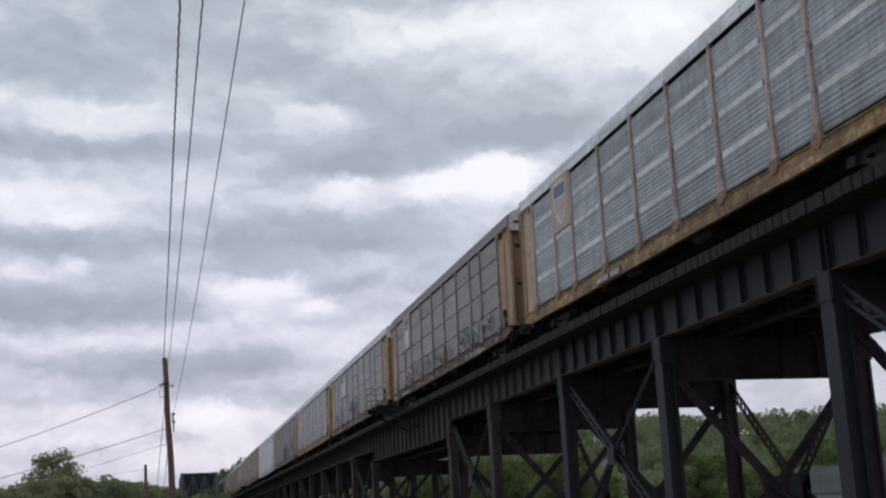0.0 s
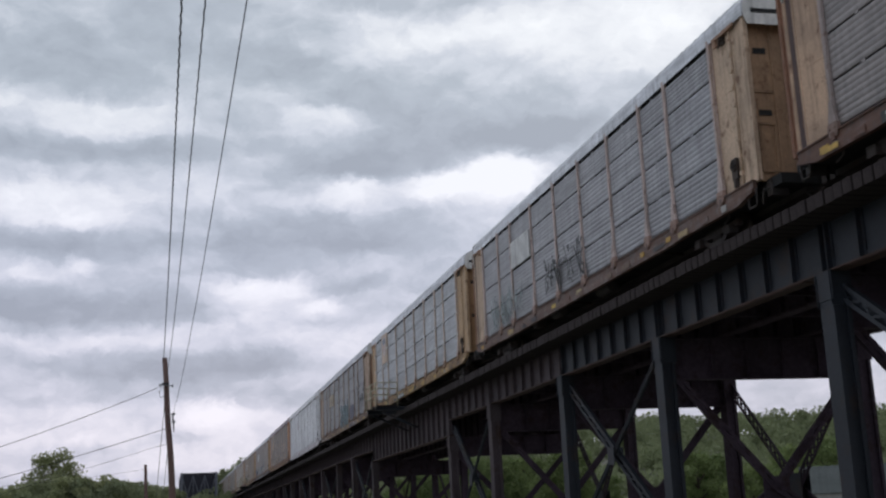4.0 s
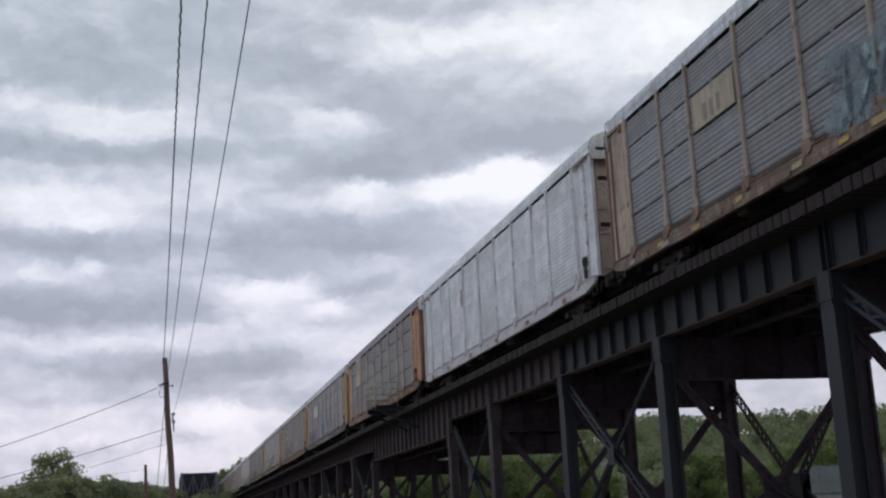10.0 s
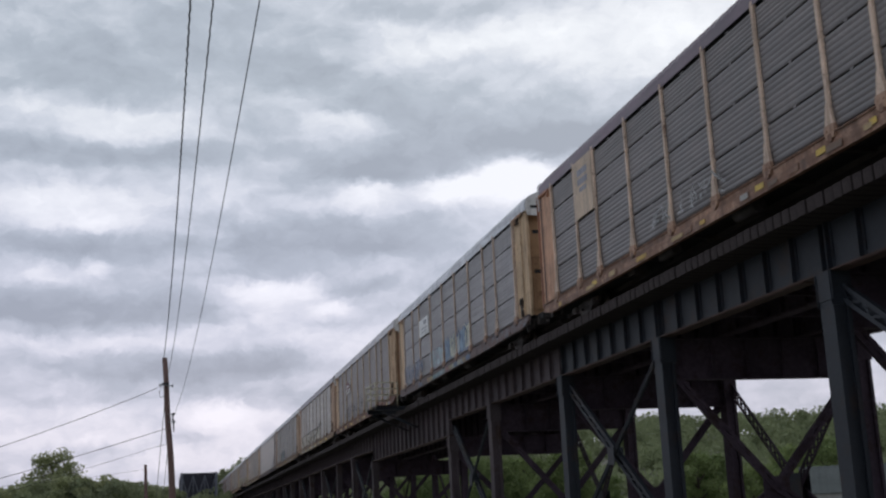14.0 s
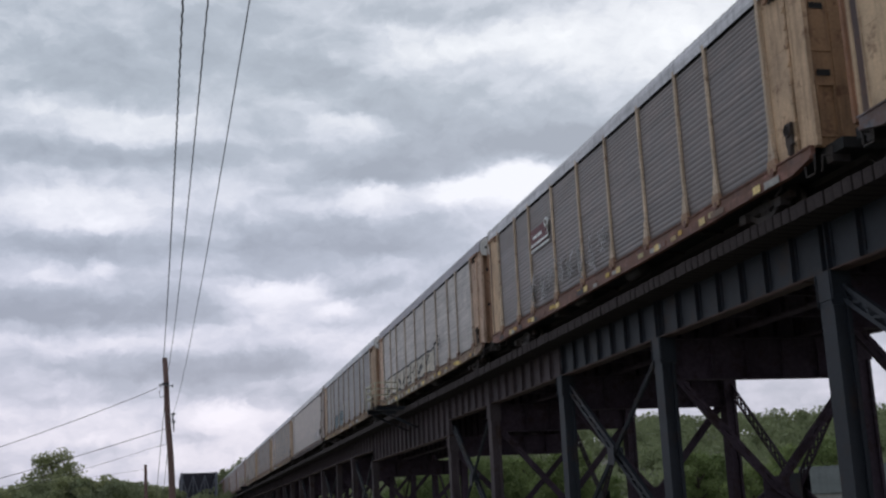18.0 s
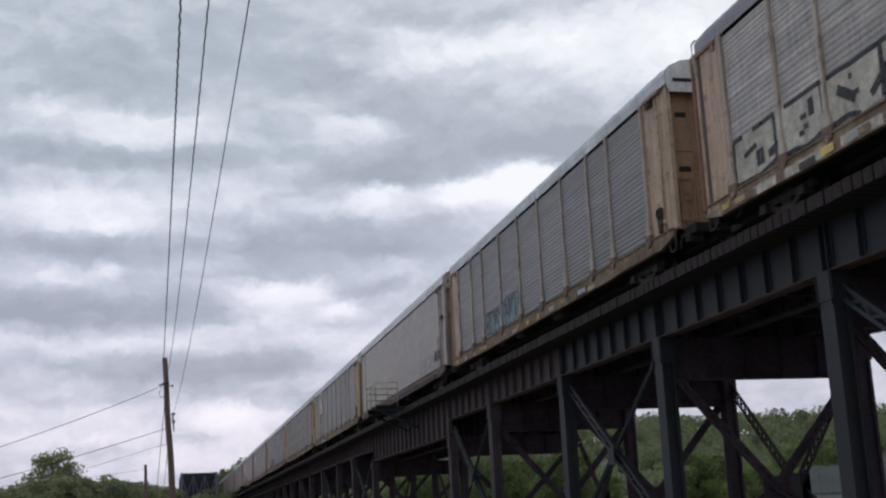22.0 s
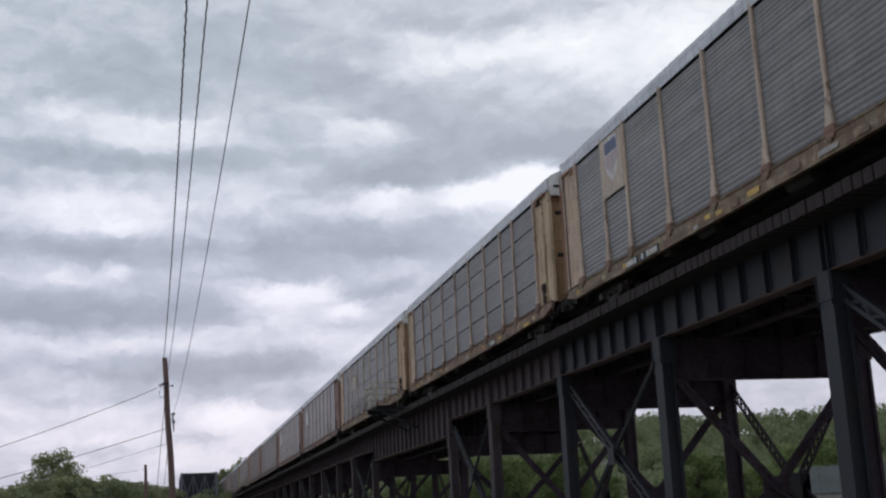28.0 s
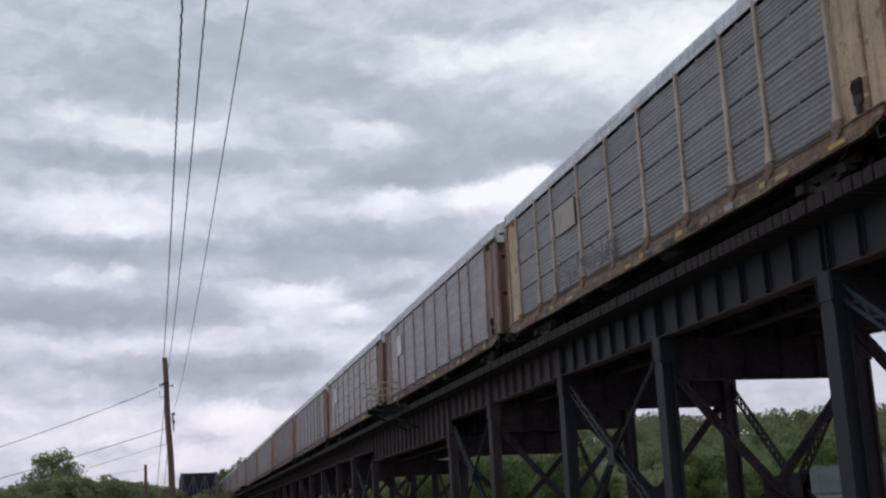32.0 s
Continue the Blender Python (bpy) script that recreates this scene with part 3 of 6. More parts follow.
def panel_mesh(style, bay):
    """One side panel, about 1 m high, of horizontal ribs. The near side faces -x."""
    def make():
        bm = bmesh.new()
        gap = {"slots": 0.028, "strips": 0.06, "ribs": 0.004, "silver": 0.004, "flat": 0.0}[style]
        y0, y1 = (0.05, bay - 0.05) if style != "flat" else (0.0, bay)
        z0, z1 = gap, ROW - gap
        if style == "flat":
            n = 6
            prof = [(0.0025, z0)]
            for i in range(n):
                a, b = z0 + (z1 - z0) * i / n, z0 + (z1 - z0) * (i + 1) / n
                prof += [(0.0025, a + 0.006), (0.0, a + 0.02), (0.0, b - 0.02), (0.0025, b - 0.006)]
            prof += [(0.0025, z1)]
        else:
            n = 7
            prof = [(0.012, z0)]
            for i in range(n):
                a, h = z0 + (z1 - z0) * i / n, (z1 - z0) / n
                prof += [(0.012, a + h * 0.06), (0.0, a + h * 0.34), (0.0, a + h * 0.68), (0.012, a + h * 0.96)]
            prof += [(0.012, z1)]
        front = [(bm.verts.new((x, y0, z)), bm.verts.new((x, y1, z))) for x, z in prof]
        for (a, b), (c, d) in zip(front, front[1:]):
            bm.faces.new((a, c, d, b))
        back = [bm.verts.new((0.06, y, z)) for y in (y0, y1) for z in (z0, z1)]
        bm.faces.new((back[0], back[2], back[3], back[1]))
        bm.faces.new((front[0][0], front[0][1], back[2], back[0]))
        bm.faces.new((front[-1][1], front[-1][0], back[1], back[3]))
        if style == "slots":
            # short bridges hold the slot between two rows
            box(bm, 0.004, 0.05, bay * 0.5 - 0.07, bay * 0.5 + 0.07, z1 - 0.002, ROW + gap + 0.002)
        return done(bm, "panel", PANEL_CLEAN if style in ("silver", "flat") else PANEL)
    return kept(("panel", style, round(bay, 2)), make)


def post_mesh(kind):
    def make():
        bm = bmesh.new()
        box(bm, -0.05, 0.06, -0.055, 0.055, SIDE_LOW - 0.03, EAVE - 0.02)
        box(bm, -0.03, 0.05, -0.085, -0.05, SIDE_LOW, EAVE - 0.06)
        if kind == "flared":
            # widened foot, bolted to the sill
            v = [bm.verts.new(p) for p in ((-0.07, -0.2, SIDE_LOW - 0.04), (-0.07, 0.2, SIDE_LOW - 0.04), (-0.07, 0.06, SIDE_LOW + 0.64), (-0.07, -0.06, SIDE_LOW + 0.64),
                                           (0.0, -0.2, SIDE_LOW - 0.04), (0.0, 0.2, SIDE_LOW - 0.04), (0.0, 0.06, SIDE_LOW + 0.64), (0.0, -0.06, SIDE_LOW + 0.64))]
            for f in ((0, 3, 2, 1), (0, 1, 5, 4), (1, 2, 6, 5), (2, 3, 7, 6), (3, 0, 4, 7)):
                bm.faces.new([v[i] for i in f])
        return done(bm, "post", POST)
    return kept(("post", kind), make)


def foot_mesh():
    """Rusty bracket that bolts a post's foot to the sill."""
    def make():
        bm = bmesh.new()
        v = [bm.verts.new((x, y * w, z)) for x, w in ((-0.092, 1.0), (0.0, 1.0)) for y, z in ((-0.15, SIDE_LOW - 0.15), (0.15, SIDE_LOW - 0.15), (0.205, SIDE_LOW + 0.02), (0.17, SIDE_LOW + 0.15), (-0.17, SIDE_LOW + 0.15), (-0.205, SIDE_LOW + 0.02))]
        bm.faces.new(v[:6][::-1])
        for k in range(6):
            bm.faces.new((v[k], v[(k + 1) % 6], v[6 + (k + 1) % 6], v[6 + k]))
        for y in (-0.09, 0.09):
            box(bm, -0.108, -0.093, y - 0.025, y + 0.025, SIDE_LOW + 0.0, SIDE_LOW + 0.05)
        return done(bm, "post_foot", POST)
    return kept("foot", make)


def shell_mesh():
    def make():
        bm = bmesh.new()
        box(bm, -WIDE + 0.12, WIDE - 0.12, -HALF + 0.1, HALF - 0.1, 1.05, EAVE - 0.02)
        for s in (-1, 1):
            box(bm, -1.33, 1.33, min(s * (HALF - 0.1), s * 12.98), max(s * (HALF - 0.1), s * 12.98), 1.05, EAVE - 0.05)
        box(bm, -WIDE + 0.35, WIDE - 0.35, -13.9, 13.9, 0.8, 1.048)
        return done(bm, "inner_body", SHELL)
    return kept("shell", make)


def far_side_mesh():
    """The side away from the road: ribs and posts in one sheet."""
    def make():
        bm = bmesh.new()
        z0, z1, n = SIDE_LOW, EAVE - 0.1, 28
        prof = []
        for i in range(n):
            a, h = z0 + (z1 - z0) * i / n, (z1 - z0) / n
            prof += [(1.44, a + h * 0.06), (1.47, a + h * 0.34), (1.47, a + h * 0.68), (1.44, a + h * 0.96)]
        rows = [(bm.verts.new((x, -HALF, z)), bm.verts.new((x, HALF, z))) for x, z in prof]
        for (a, b), (c, d) in zip(rows, rows[1:]):
            bm.faces.new((a, b, d, c))
        for y in POSTS:
            box(bm, 1.42, 1.53, y - 0.055, y + 0.055, SIDE_LOW - 0.03, EAVE - 0.02)
        return done(bm, "far_side", PANEL)
    return kept("far", make)


def roof_arc():
    """Cross-section of the roof: a short fascia, then a round shoulder up to a flat crown."""
    half = [(-WIDE - 0.012, EAVE - 0.14), (-WIDE - 0.012, EAVE + 0.17), (-1.49, EAVE + 0.29), (-1.37, EAVE + 0.42), (-1.0, EAVE + 0.60), (-0.5, EAVE + 0.68)]
    return half + [(0, EAVE + 0.70)] + [(-x, z) for x, z in half[::-1]]


def gable_mesh():
    """White plate over the end doors, under the arch of the roof, with a dark slot; facing -y."""
    def make():
        bm = bmesh.new()
        pts = [(-1.42, EAVE - 0.36)] + [(x * 0.975, z - 0.02) for x, z in roof_arc()] + [(1.42, EAVE - 0.36)]
        near = [bm.verts.new((x, -END - 0.02, z)) for x, z in pts]
        back = [bm.verts.new((x, -END - 0.004, z)) for x, z in pts]
        n = len(pts)
        for k in range(n):
            bm.faces.new((near[k], near[(k + 1) % n], back[(k + 1) % n], back[k]))
        bm.faces.new(near)
        bm.faces.new(back[::-1])
        bmesh.ops.recalc_face_normals(bm, faces=bm.faces)
        return done(bm, "gable", DECAL)
    return kept("gable", make)


def vent_mesh():
    def make():
        bm = bmesh.new()
        box(bm, -1.3, 1.3, -END - 0.03, -END - 0.021, EAVE - 0.06, EAVE + 0.05)
        return done(bm, "gable_vent", SHELL)
    return kept("vent", make)


def roof_mesh():
    def make():
        bm = bmesh.new()
        arc = roof_arc()
        ys = [-END, -12.9]
        n = 56
        for k in range(n):
            a = -12.9 + 25.8 * k / n
            ys += [a + 0.30 * 25.8 / n, a + 0.36 * 25.8 / n, a + 0.86 * 25.8 / n, a + 0.92 * 25.8 / n]
        ys += [12.9, END]
        rings = []
        for j, y in enumerate(ys):
            up = 0.035 if j > 1 and j < len(ys) - 2 and (j - 2) % 4 in (1, 2) else 0.0
            rings.append([bm.verts.new((x, y, z + (up if 0 < i < len(arc) - 1 else 0))) for i, (x, z) in enumerate(arc)])
        for a, b in zip(rings, rings[1:]):
            for i in range(len(arc) - 1):
                bm.faces.new((a[i], a[i + 1], b[i + 1], b[i]))
        bm.faces.new(rings[0])
        bm.faces.new(rings[-1][::-1])
        return done(bm, "roof", PANEL)
    return kept("roof", make)


def sill_mesh(style):
    def make():
        bm = bmesh.new()
        low = SILL_LOW
        step = low + 0.25
        # a set-back web under the panels, then a proud lip that deepens between the trucks
        box(bm, -1.545, -1.44, -13.2, 13.2, step, SIDE_LOW - 0.02)
        box(bm, -1.585, -1.44, -13.22, 13.22, SIDE_LOW - 0.05, SIDE_LOW - 0.018)
        edge = [(-13.2, low + 0.16), (-12.4, low), (-9.3, low), (-8.2, low - 0.03), (8.2, low - 0.03), (9.3, low), (12.4, low), (13.2, low + 0.16)]
        for (ya, za), (yb, zb) in zip(edge, edge[1:]):
            v = [bm.verts.new(p) for p in ((-1.60, ya, za), (-1.60, yb, zb), (-1.60, yb, step - 0.03), (-1.60, ya, step - 0.03),
                                           (-1.46, ya, za), (-1.46, yb, zb), (-1.46, yb, step), (-1.46, ya, step))]
            for q in ((0, 1, 2, 3), (3, 2, 6, 7), (1, 0, 4, 5), (4, 7, 6, 5), (0, 3, 7, 4), (2, 1, 5, 6)):
                bm.faces.new([v[k] for k in q])
        if style != "notched":
            for y in POSTS:
                box(bm, -1.60, -1.546, y - 0.07, y + 0.07, step + 0.002, SIDE_LOW - 0.052)
        for y in (-10.6, -5.2, 0.4, 5.9, 10.7):
            # jacking pads and stake brackets
            box(bm, -1.625, -1.601, y - 0.22, y + 0.22, low + 0.03, step - 0.06)
        return done(bm, "side_sill", PANEL_CLEAN if style == "silver" else SILL)
    return kept(("sill", style), make)


def notch_mesh():
    """L-shaped dark plate drawn for the shade of a cut-out along the smooth wagon's lower edge."""
    def make():
        bm = bmesh.new()
        box(bm, -1.607, -1.602, -0.40, 0.30, SILL_LOW + 0.06, SILL_LOW + 0.21)
        box(bm, -1.607, -1.602, 0.12, 0.30, SILL_LOW - 0.07, SILL_LOW + 0.058)
        return done(bm, "sill_notch", SHELL)
    return kept("notch", make)


def prism(bm, outline, z0, z1):
    """An upright extrusion of an outline in x and y."""
    low = [bm.verts.new((x, y, z0)) for x, y in outline]
    high = [bm.verts.new((x, y, z1)) for x, y in outline]
    n = len(outline)
    for k in range(n):
        bm.faces.new((low[k], low[(k + 1) % n], high[(k + 1) % n], high[k]))
    bm.faces.new(high)
    bm.faces.new(low[::-1])
    bmesh.ops.recalc_face_normals(bm, faces=bm.faces)


def end_mesh(side):
    """One folding leaf of the end door with raised edges; facing -y."""
    def make():
        bm = bmesh.new()
        outline = [(0.012, 0.03), (0.012, -0.075), (0.11, -0.075), (0.11, -0.03), (0.66, -0.03), (0.67, -0.055), (0.75, -0.055), (0.76, -0.03),
                   (1.31, -0.03), (1.31, -0.075), (1.42, -0.075), (1.42, 0.03)]
        prism(bm, [(x * side, y) for x, y in outline], SIDE_LOW - 0.05, EAVE - 0.1)
        return done(bm, "end_door", POST)
    return kept(("end", side), make)


def rib_mesh():
    def make():
        bm = bmesh.new()
        box(bm, -0.27, 0.27, -0.02, 0.0, -0.04, 0.04)
        return done(bm, "door_rib", POST)
    return kept("rib", make)


def slot_mesh():
    def make():
        bm = bmesh.new()
        box(bm, -0.17, 0.17, -0.012, 0.0, -0.075, 0.075)
        return done(bm, "door_slot", SHELL)
    return kept("slot", make)


def corner_mesh(side, leading, smooth=False):
    """The corner panel that carries the side wall on to the end. On the leading end a hinged strip that leans inwards behind a raised lip;
    on the trailing end a deep groove, then a stout hinge post."""
    def make():
        bm = bmesh.new()
        if leading:
            y0, y1 = -LEAD_HINGE - 0.03, -13.42
            outline = [(1.40, y0), (1.49, y0), (1.49, y0 - 0.08), (1.475, y0 - 0.10), (1.45, y0 - 0.52), (1.495, y0 - 0.54), (1.495, y1), (1.38, y1)]
        else:
            y0 = -TRAIL_EDGE
            outline = [(1.30, y0), (1.33, y0), (1.33, y0 - 0.25), (1.47, y0 - 0.25), (1.525, y0 - 0.30), (1.53, y0 - 0.38), (1.50, y0 - 0.42), (1.30, y0 - 0.42)]
        prism(bm, [(side * a, b) for a, b in outline], SIDE_LOW - 0.06, EAVE - 0.04)
        return done(bm, "corner_door", PANEL_CLEAN if smooth else POST)
    return kept(("corner", side, leading, smooth), make)


def edge_mesh(side):
    """The folded outer edge of the trailing end door, with rivets down it."""
    def make():
        bm = bmesh.new()
        y0 = -TRAIL_EDGE
        prism(bm, [(side * a, b) for a, b in [(1.30, y0 - 0.424), (1.495, y0 - 0.424), (1.495, y0 - 0.50), (1.535, y0 - 0.52), (1.535, y0 - 0.62), (1.49, y0 - 0.66), (1.30, y0 - 0.66)]], SIDE_LOW - 0.10, EAVE - 0.06)
        for k in range(7):
            z = SIDE_LOW + 0.25 + 0.6 * k
            box(bm, min(side * 1.536, side * 1.548), max(side * 1.536, side * 1.548), y0 - 0.60, y0 - 0.54, z, z + 0.07)
        return done(bm, "door_edge", POST)
    return kept(("edge", side), make)


def end_panel_mesh(width, leading, smooth=False):
    """The plain plate between the last post and the corner: set back on the leading end, flush on the trailing end."""
    def make():
        bm = bmesh.new()
        if leading:
            box(bm, -1.455, -1.40, 0.06, width - 0.02, SIDE_LOW, EAVE - 0.02)
            box(bm, -1.545, -1.40, -0.06, 0.058, SIDE_LOW - 0.05, EAVE - 0.06)
            for z in (1.9, 3.6):
                box(bm, -1.461, -1.454, 0.10, width - 0.14, z, z + 0.014)
        else:
            box(bm, -1.53, -1.44, 0.06, width - 0.01, SIDE_LOW, EAVE - 0.02)
            box(bm, -1.545, -1.44, width - 0.06, width - 0.008, SIDE_LOW - 0.03, EAVE - 0.08)
            for z in (SIDE_LOW + 0.02, 2.75):
                box(bm, -1.536, -1.529, 0.08, width - 0.10, z, z + 0.012)
        return done(bm, "end_panel", PANEL_CLEAN if smooth else POST)
    return kept(("endpanel", round(width, 2), leading, smooth), make)


def hinge_mesh():
    """The door's hinge rod with its knuckles, upright beside the end panel."""
    def make():
        bm = bmesh.new()
        tube(bm, [(0, 0, SIDE_LOW - 0.02), (0, 0, EAVE - 0.12)], [0.042, 0.042], 8)
        for k in range(9):
            z = SIDE_LOW + 0.25 + k * 0.44
            box(bm, -0.062, 0.05, -0.052, 0.052, z, z + 0.10)
        return done(bm, "hinge_rod", POST)
    return kept("hinge", make)


def gap_mesh():
    """A strip filling the slot between the trailing end panel and the door post, the slot's shade put into its dark
    colour.
    """
    def make():
        bm = bmesh.new()
        box(bm, -1.518, -1.34, TRAIL_EDGE + 0.004, TRAIL_EDGE + 0.246, SIDE_LOW - 0.05, EAVE - 0.16)
        return done(bm, "door_gap", POST)
    return kept("gap", make)


def seam_mesh():
    def make():
        bm = bmesh.new()
        box(bm, -1.552, -1.50, -12.42, -12.34, SIDE_LOW - 0.03, EAVE - 0.05)
        box(bm, -1.556, -1.50, -12.95, -12.62, 3.42, 3.62)
        return done(bm, "door_gap", SHELL)
    return kept("seam", make)


def track_mesh():
    """The rail from which the end doors hang, under the eave, with its stop block."""
    def make():
        bm = bmesh.new()
        box(bm, -1.60, -1.545, 11.9, 13.05, EAVE - 0.235, EAVE - 0.145)
        box(bm, -1.59, -1.53, 11.94, 12.10, EAVE - 0.40, EAVE - 0.236)
        return done(bm, "door_track", POST)
    return kept("track", make)


def latch_mesh():
    """Rust-blackened door latch with its hand wheel, low on the leading end panel."""
    def make():
        bm = bmesh.new()
        box(bm, -0.05, 0.03, -0.13, 0.15, -0.30, 0.22)
        box(bm, -0.08, 0.03, -0.05, 0.05, -0.52, -0.301)
        tube(bm, [(-0.07, 0.14 * math.cos(k * math.tau / 12), 0.05 + 0.14 * math.sin(k * math.tau / 12)) for k in range(13)], [0.022] * 13, 6, False)
        beam(bm, (-0.07, -0.14, 0.05), (-0.07, 0.14, 0.05), 0.02, 0.03, (1, 0, 0))
        beam(bm, (-0.07, 0.0, -0.09), (-0.07, 0.0, 0.19), 0.02, 0.03, (1, 0, 0))
        return done(bm, "brake_wheel", UNDER)
    return kept("latch", make)


def keeper_mesh():
    """Blackened door keeper under the eave."""
    def make():
        bm = bmesh.new()
        box(bm, -0.04, 0.03, -0.10, 0.10, -0.16, 0.14)
        beam(bm, (-0.06, -0.16, 0.16), (-0.06, 0.14, -0.20), 0.03, 0.05, (1, 0, 0))
        box(bm, -0.09, -0.041, -0.05, 0.04, -0.05, 0.05)
        return done(bm, "door_keeper", UNDER)
    return kept("keeper", make)


def recess_mesh():
    """A pressed frame low on the end door leaf."""
    def make():
        bm = bmesh.new()
        for a, b, c, d in ((-0.24, -0.18, -0.7, 0.55), (0.18, 0.24, -0.7, 0.55), (-0.178, 0.178, 0.49, 0.55), (-0.178, 0.178, -0.7, -0.64)):
            box(bm, a, b, -0.035, 0.0, c, d)
        return done(bm, "door_frame", POST)
    return kept("recess", make)


def ladder_mesh():
    def make():
        bm = bmesh.new()
        for y in (0, 0.4):
            beam(bm, (-1.6, y, 0.55), (-1.6, y, 2.6), 0.03, 0.03)
        for k in range(6):
            beam(bm, (-1.6, 0, 0.62 + k * 0.36), (-1.6, 0.4, 0.62 + k * 0.36), 0.025, 0.025)
        return done(bm, "ladder", POST)
    return kept("ladder", make)


def step_mesh():
    """Bent iron step below the sill's end."""
    def make():
        bm = bmesh.new()
        tube(bm, [(-1.5, 0.0, 0.85), (-1.5, 0.03, 0.48), (-1.5, 0.06, 0.42), (-1.5, 0.38, 0.42), (-1.5, 0.41, 0.48), (-1.5, 0.44, 0.85)], [0.022] * 6, 6)
        return done(bm, "stirrup_step", UNDER)
    return kept("step", make)


def hoop_mesh():
    """Bent grab rail over the end of the roof."""
    def make():
        bm = bmesh.new()
        pts = [(-1.5, 13.0, 4.6), (-1.5, 13.1, 5.2), (-1.42, 13.25, 5.62), (-1.25, 13.4, 5.8), (-1.0, 13.5, 5.82)]
        tube(bm, pts, [0.03] * len(pts), 6)
        return done(bm, "grab_rail", POST)
    return kept("hoop", make)


def truck_meshes():
    def make():
        bm = bmesh.new()
        for s in (-1, 1):
            box(bm, s * 1.0 - 0.08, s * 1.0 + 0.08, -1.25, 1.25, 0.42, 0.58)
            beam(bm, (s * 1.0, -0.95, 0.5), (s * 1.0, -0.3, 0.22), 0.16, 0.14)
            beam(bm, (s * 1.0, 0.95, 0.5), (s * 1.0, 0.3, 0.22), 0.16, 0.14)
            box(bm, s * 1.0 - 0.09, s * 1.0 + 0.09, -0.35, 0.35, 0.16, 0.3)
            for y in (-0.88, 0.88):
                box(bm, s * 1.08 - 0.13, s * 1.08 + 0.13, y - 0.16, y + 0.16, 0.28, 0.5)
            for y in (-0.16, 0.0, 0.16):
                tube(bm, [(s * 1.02, y, 0.3), (s * 1.02, y, 0.5)], [0.07, 0.07], 8)
        box(bm, -1.0, 1.0, -0.2, 0.2, 0.42, 0.7)
        fr = done(bm, "truck_frame", UNDER)
        bm = bmesh.new()
        for s in (-1, 1):
            x = s * 0.74
            tube(bm, [(x - 0.06, 0, 0), (x - 0.035, 0, 0), (x - 0.03, 0, 0), (x + 0.06, 0, 0)] if s > 0 else
                 [(x + 0.06, 0, 0), (x + 0.035, 0, 0), (x + 0.03, 0, 0), (x - 0.06, 0, 0)], [0.435, 0.435, 0.42, 0.415], 24)
        tube(bm, [(-1.05, 0, 0), (1.05, 0, 0)], [0.08, 0.08], 10)
        return fr, done(bm, "wheelset", WHEEL)
    return kept("truck", make)


def coupler_mesh():
    def make():
        bm = bmesh.new()
        box(bm, -0.11, 0.11, 0.0, 0.95, 0.78, 0.98)
        box(bm, -0.19, 0.19, 0.62, 1.0, 0.74, 1.02)
        tube(bm, [(0.35, 0.1, 0.75), (0.37, 0.5, 0.45), (0.34, 0.95, 0.6)], [0.025, 0.025, 0.025], 6)
        # uncoupling lever across the end, with a hanging handle at each side
        tube(bm, [(-1.40, -0.02, 0.42), (-1.38, 0.02, 0.78), (-0.5, 0.08, 0.88), (0.5, 0.08, 0.88), (1.38, 0.02, 0.78), (1.40, -0.02, 0.42)], [0.022] * 6, 6)
        for x in (-1.0, 1.0):
            box(bm, x - 0.22, x + 0.22, -0.1, 0.14, 0.62, 0.98)
        return done(bm, "coupler", UNDER)
    return kept("coupler", make)


def gear_mesh():
    """Brake gear, reservoirs and cross bearers hung below the floor."""
    def make():
        bm = bmesh.new()
        for y in (-6.5, -4.0, -1.3, 1.4, 4.2, 6.7):
            box(bm, -1.42, 1.42, y - 0.08, y + 0.08, 0.72, 0.95)
        box(bm, -0.4, 0.4, -13.6, 13.6, 0.66, 1.0)
        tube(bm, [(-1.1, -2.6, 0.62), (-1.1, -1.5, 0.62)], [0.2, 0.2], 10)
        tube(bm, [(-1.15, 2.2, 0.64), (-1.15, 3.2, 0.64)], [0.17, 0.17], 10)
        box(bm, -1.3, -0.9, 5.0, 5.5, 0.5, 0.8)
        for y in (-11.6, 11.6):
            tube(bm, [(-1.4, y, 0.95), (-1.35, y + 0.15, 0.55), (-1.3, y + 0.5, 0.5)], [0.025] * 3, 6)
        return done(bm, "underframe_gear", UNDER)
    return kept("gear", make)


def scrawl(bm, rng, y0, y1, z0, z1, letters, weight, x=-1.590):
    """Sprayed tag: loops and strokes that spell nothing."""
    n = letters
    for i in range(n):
        a, b = y0 + (y1 - y0) * i / n, y0 + (y1 - y0) * (i + 0.92) / n
        for _ in range(3):
            p = [(x - 0.012 * rng.random(), rng.uniform(a, b), rng.uniform(z0, z1)) for _ in range(3)]
            pts = []
            for k in range(7):
                t = k / 6
                pts.append(tuple((1 - t) ** 2 * p[0][j] + 2 * t * (1 - t) * p[1][j] + t * t * p[2][j] for j in range(3)))
            for u, v in zip(pts, pts[1:]):
                beam(bm, u, v, 0.006, weight, (0, 0, 1) if abs(v[1] - u[1]) > abs(v[2] - u[2]) else (0, 1, 0))


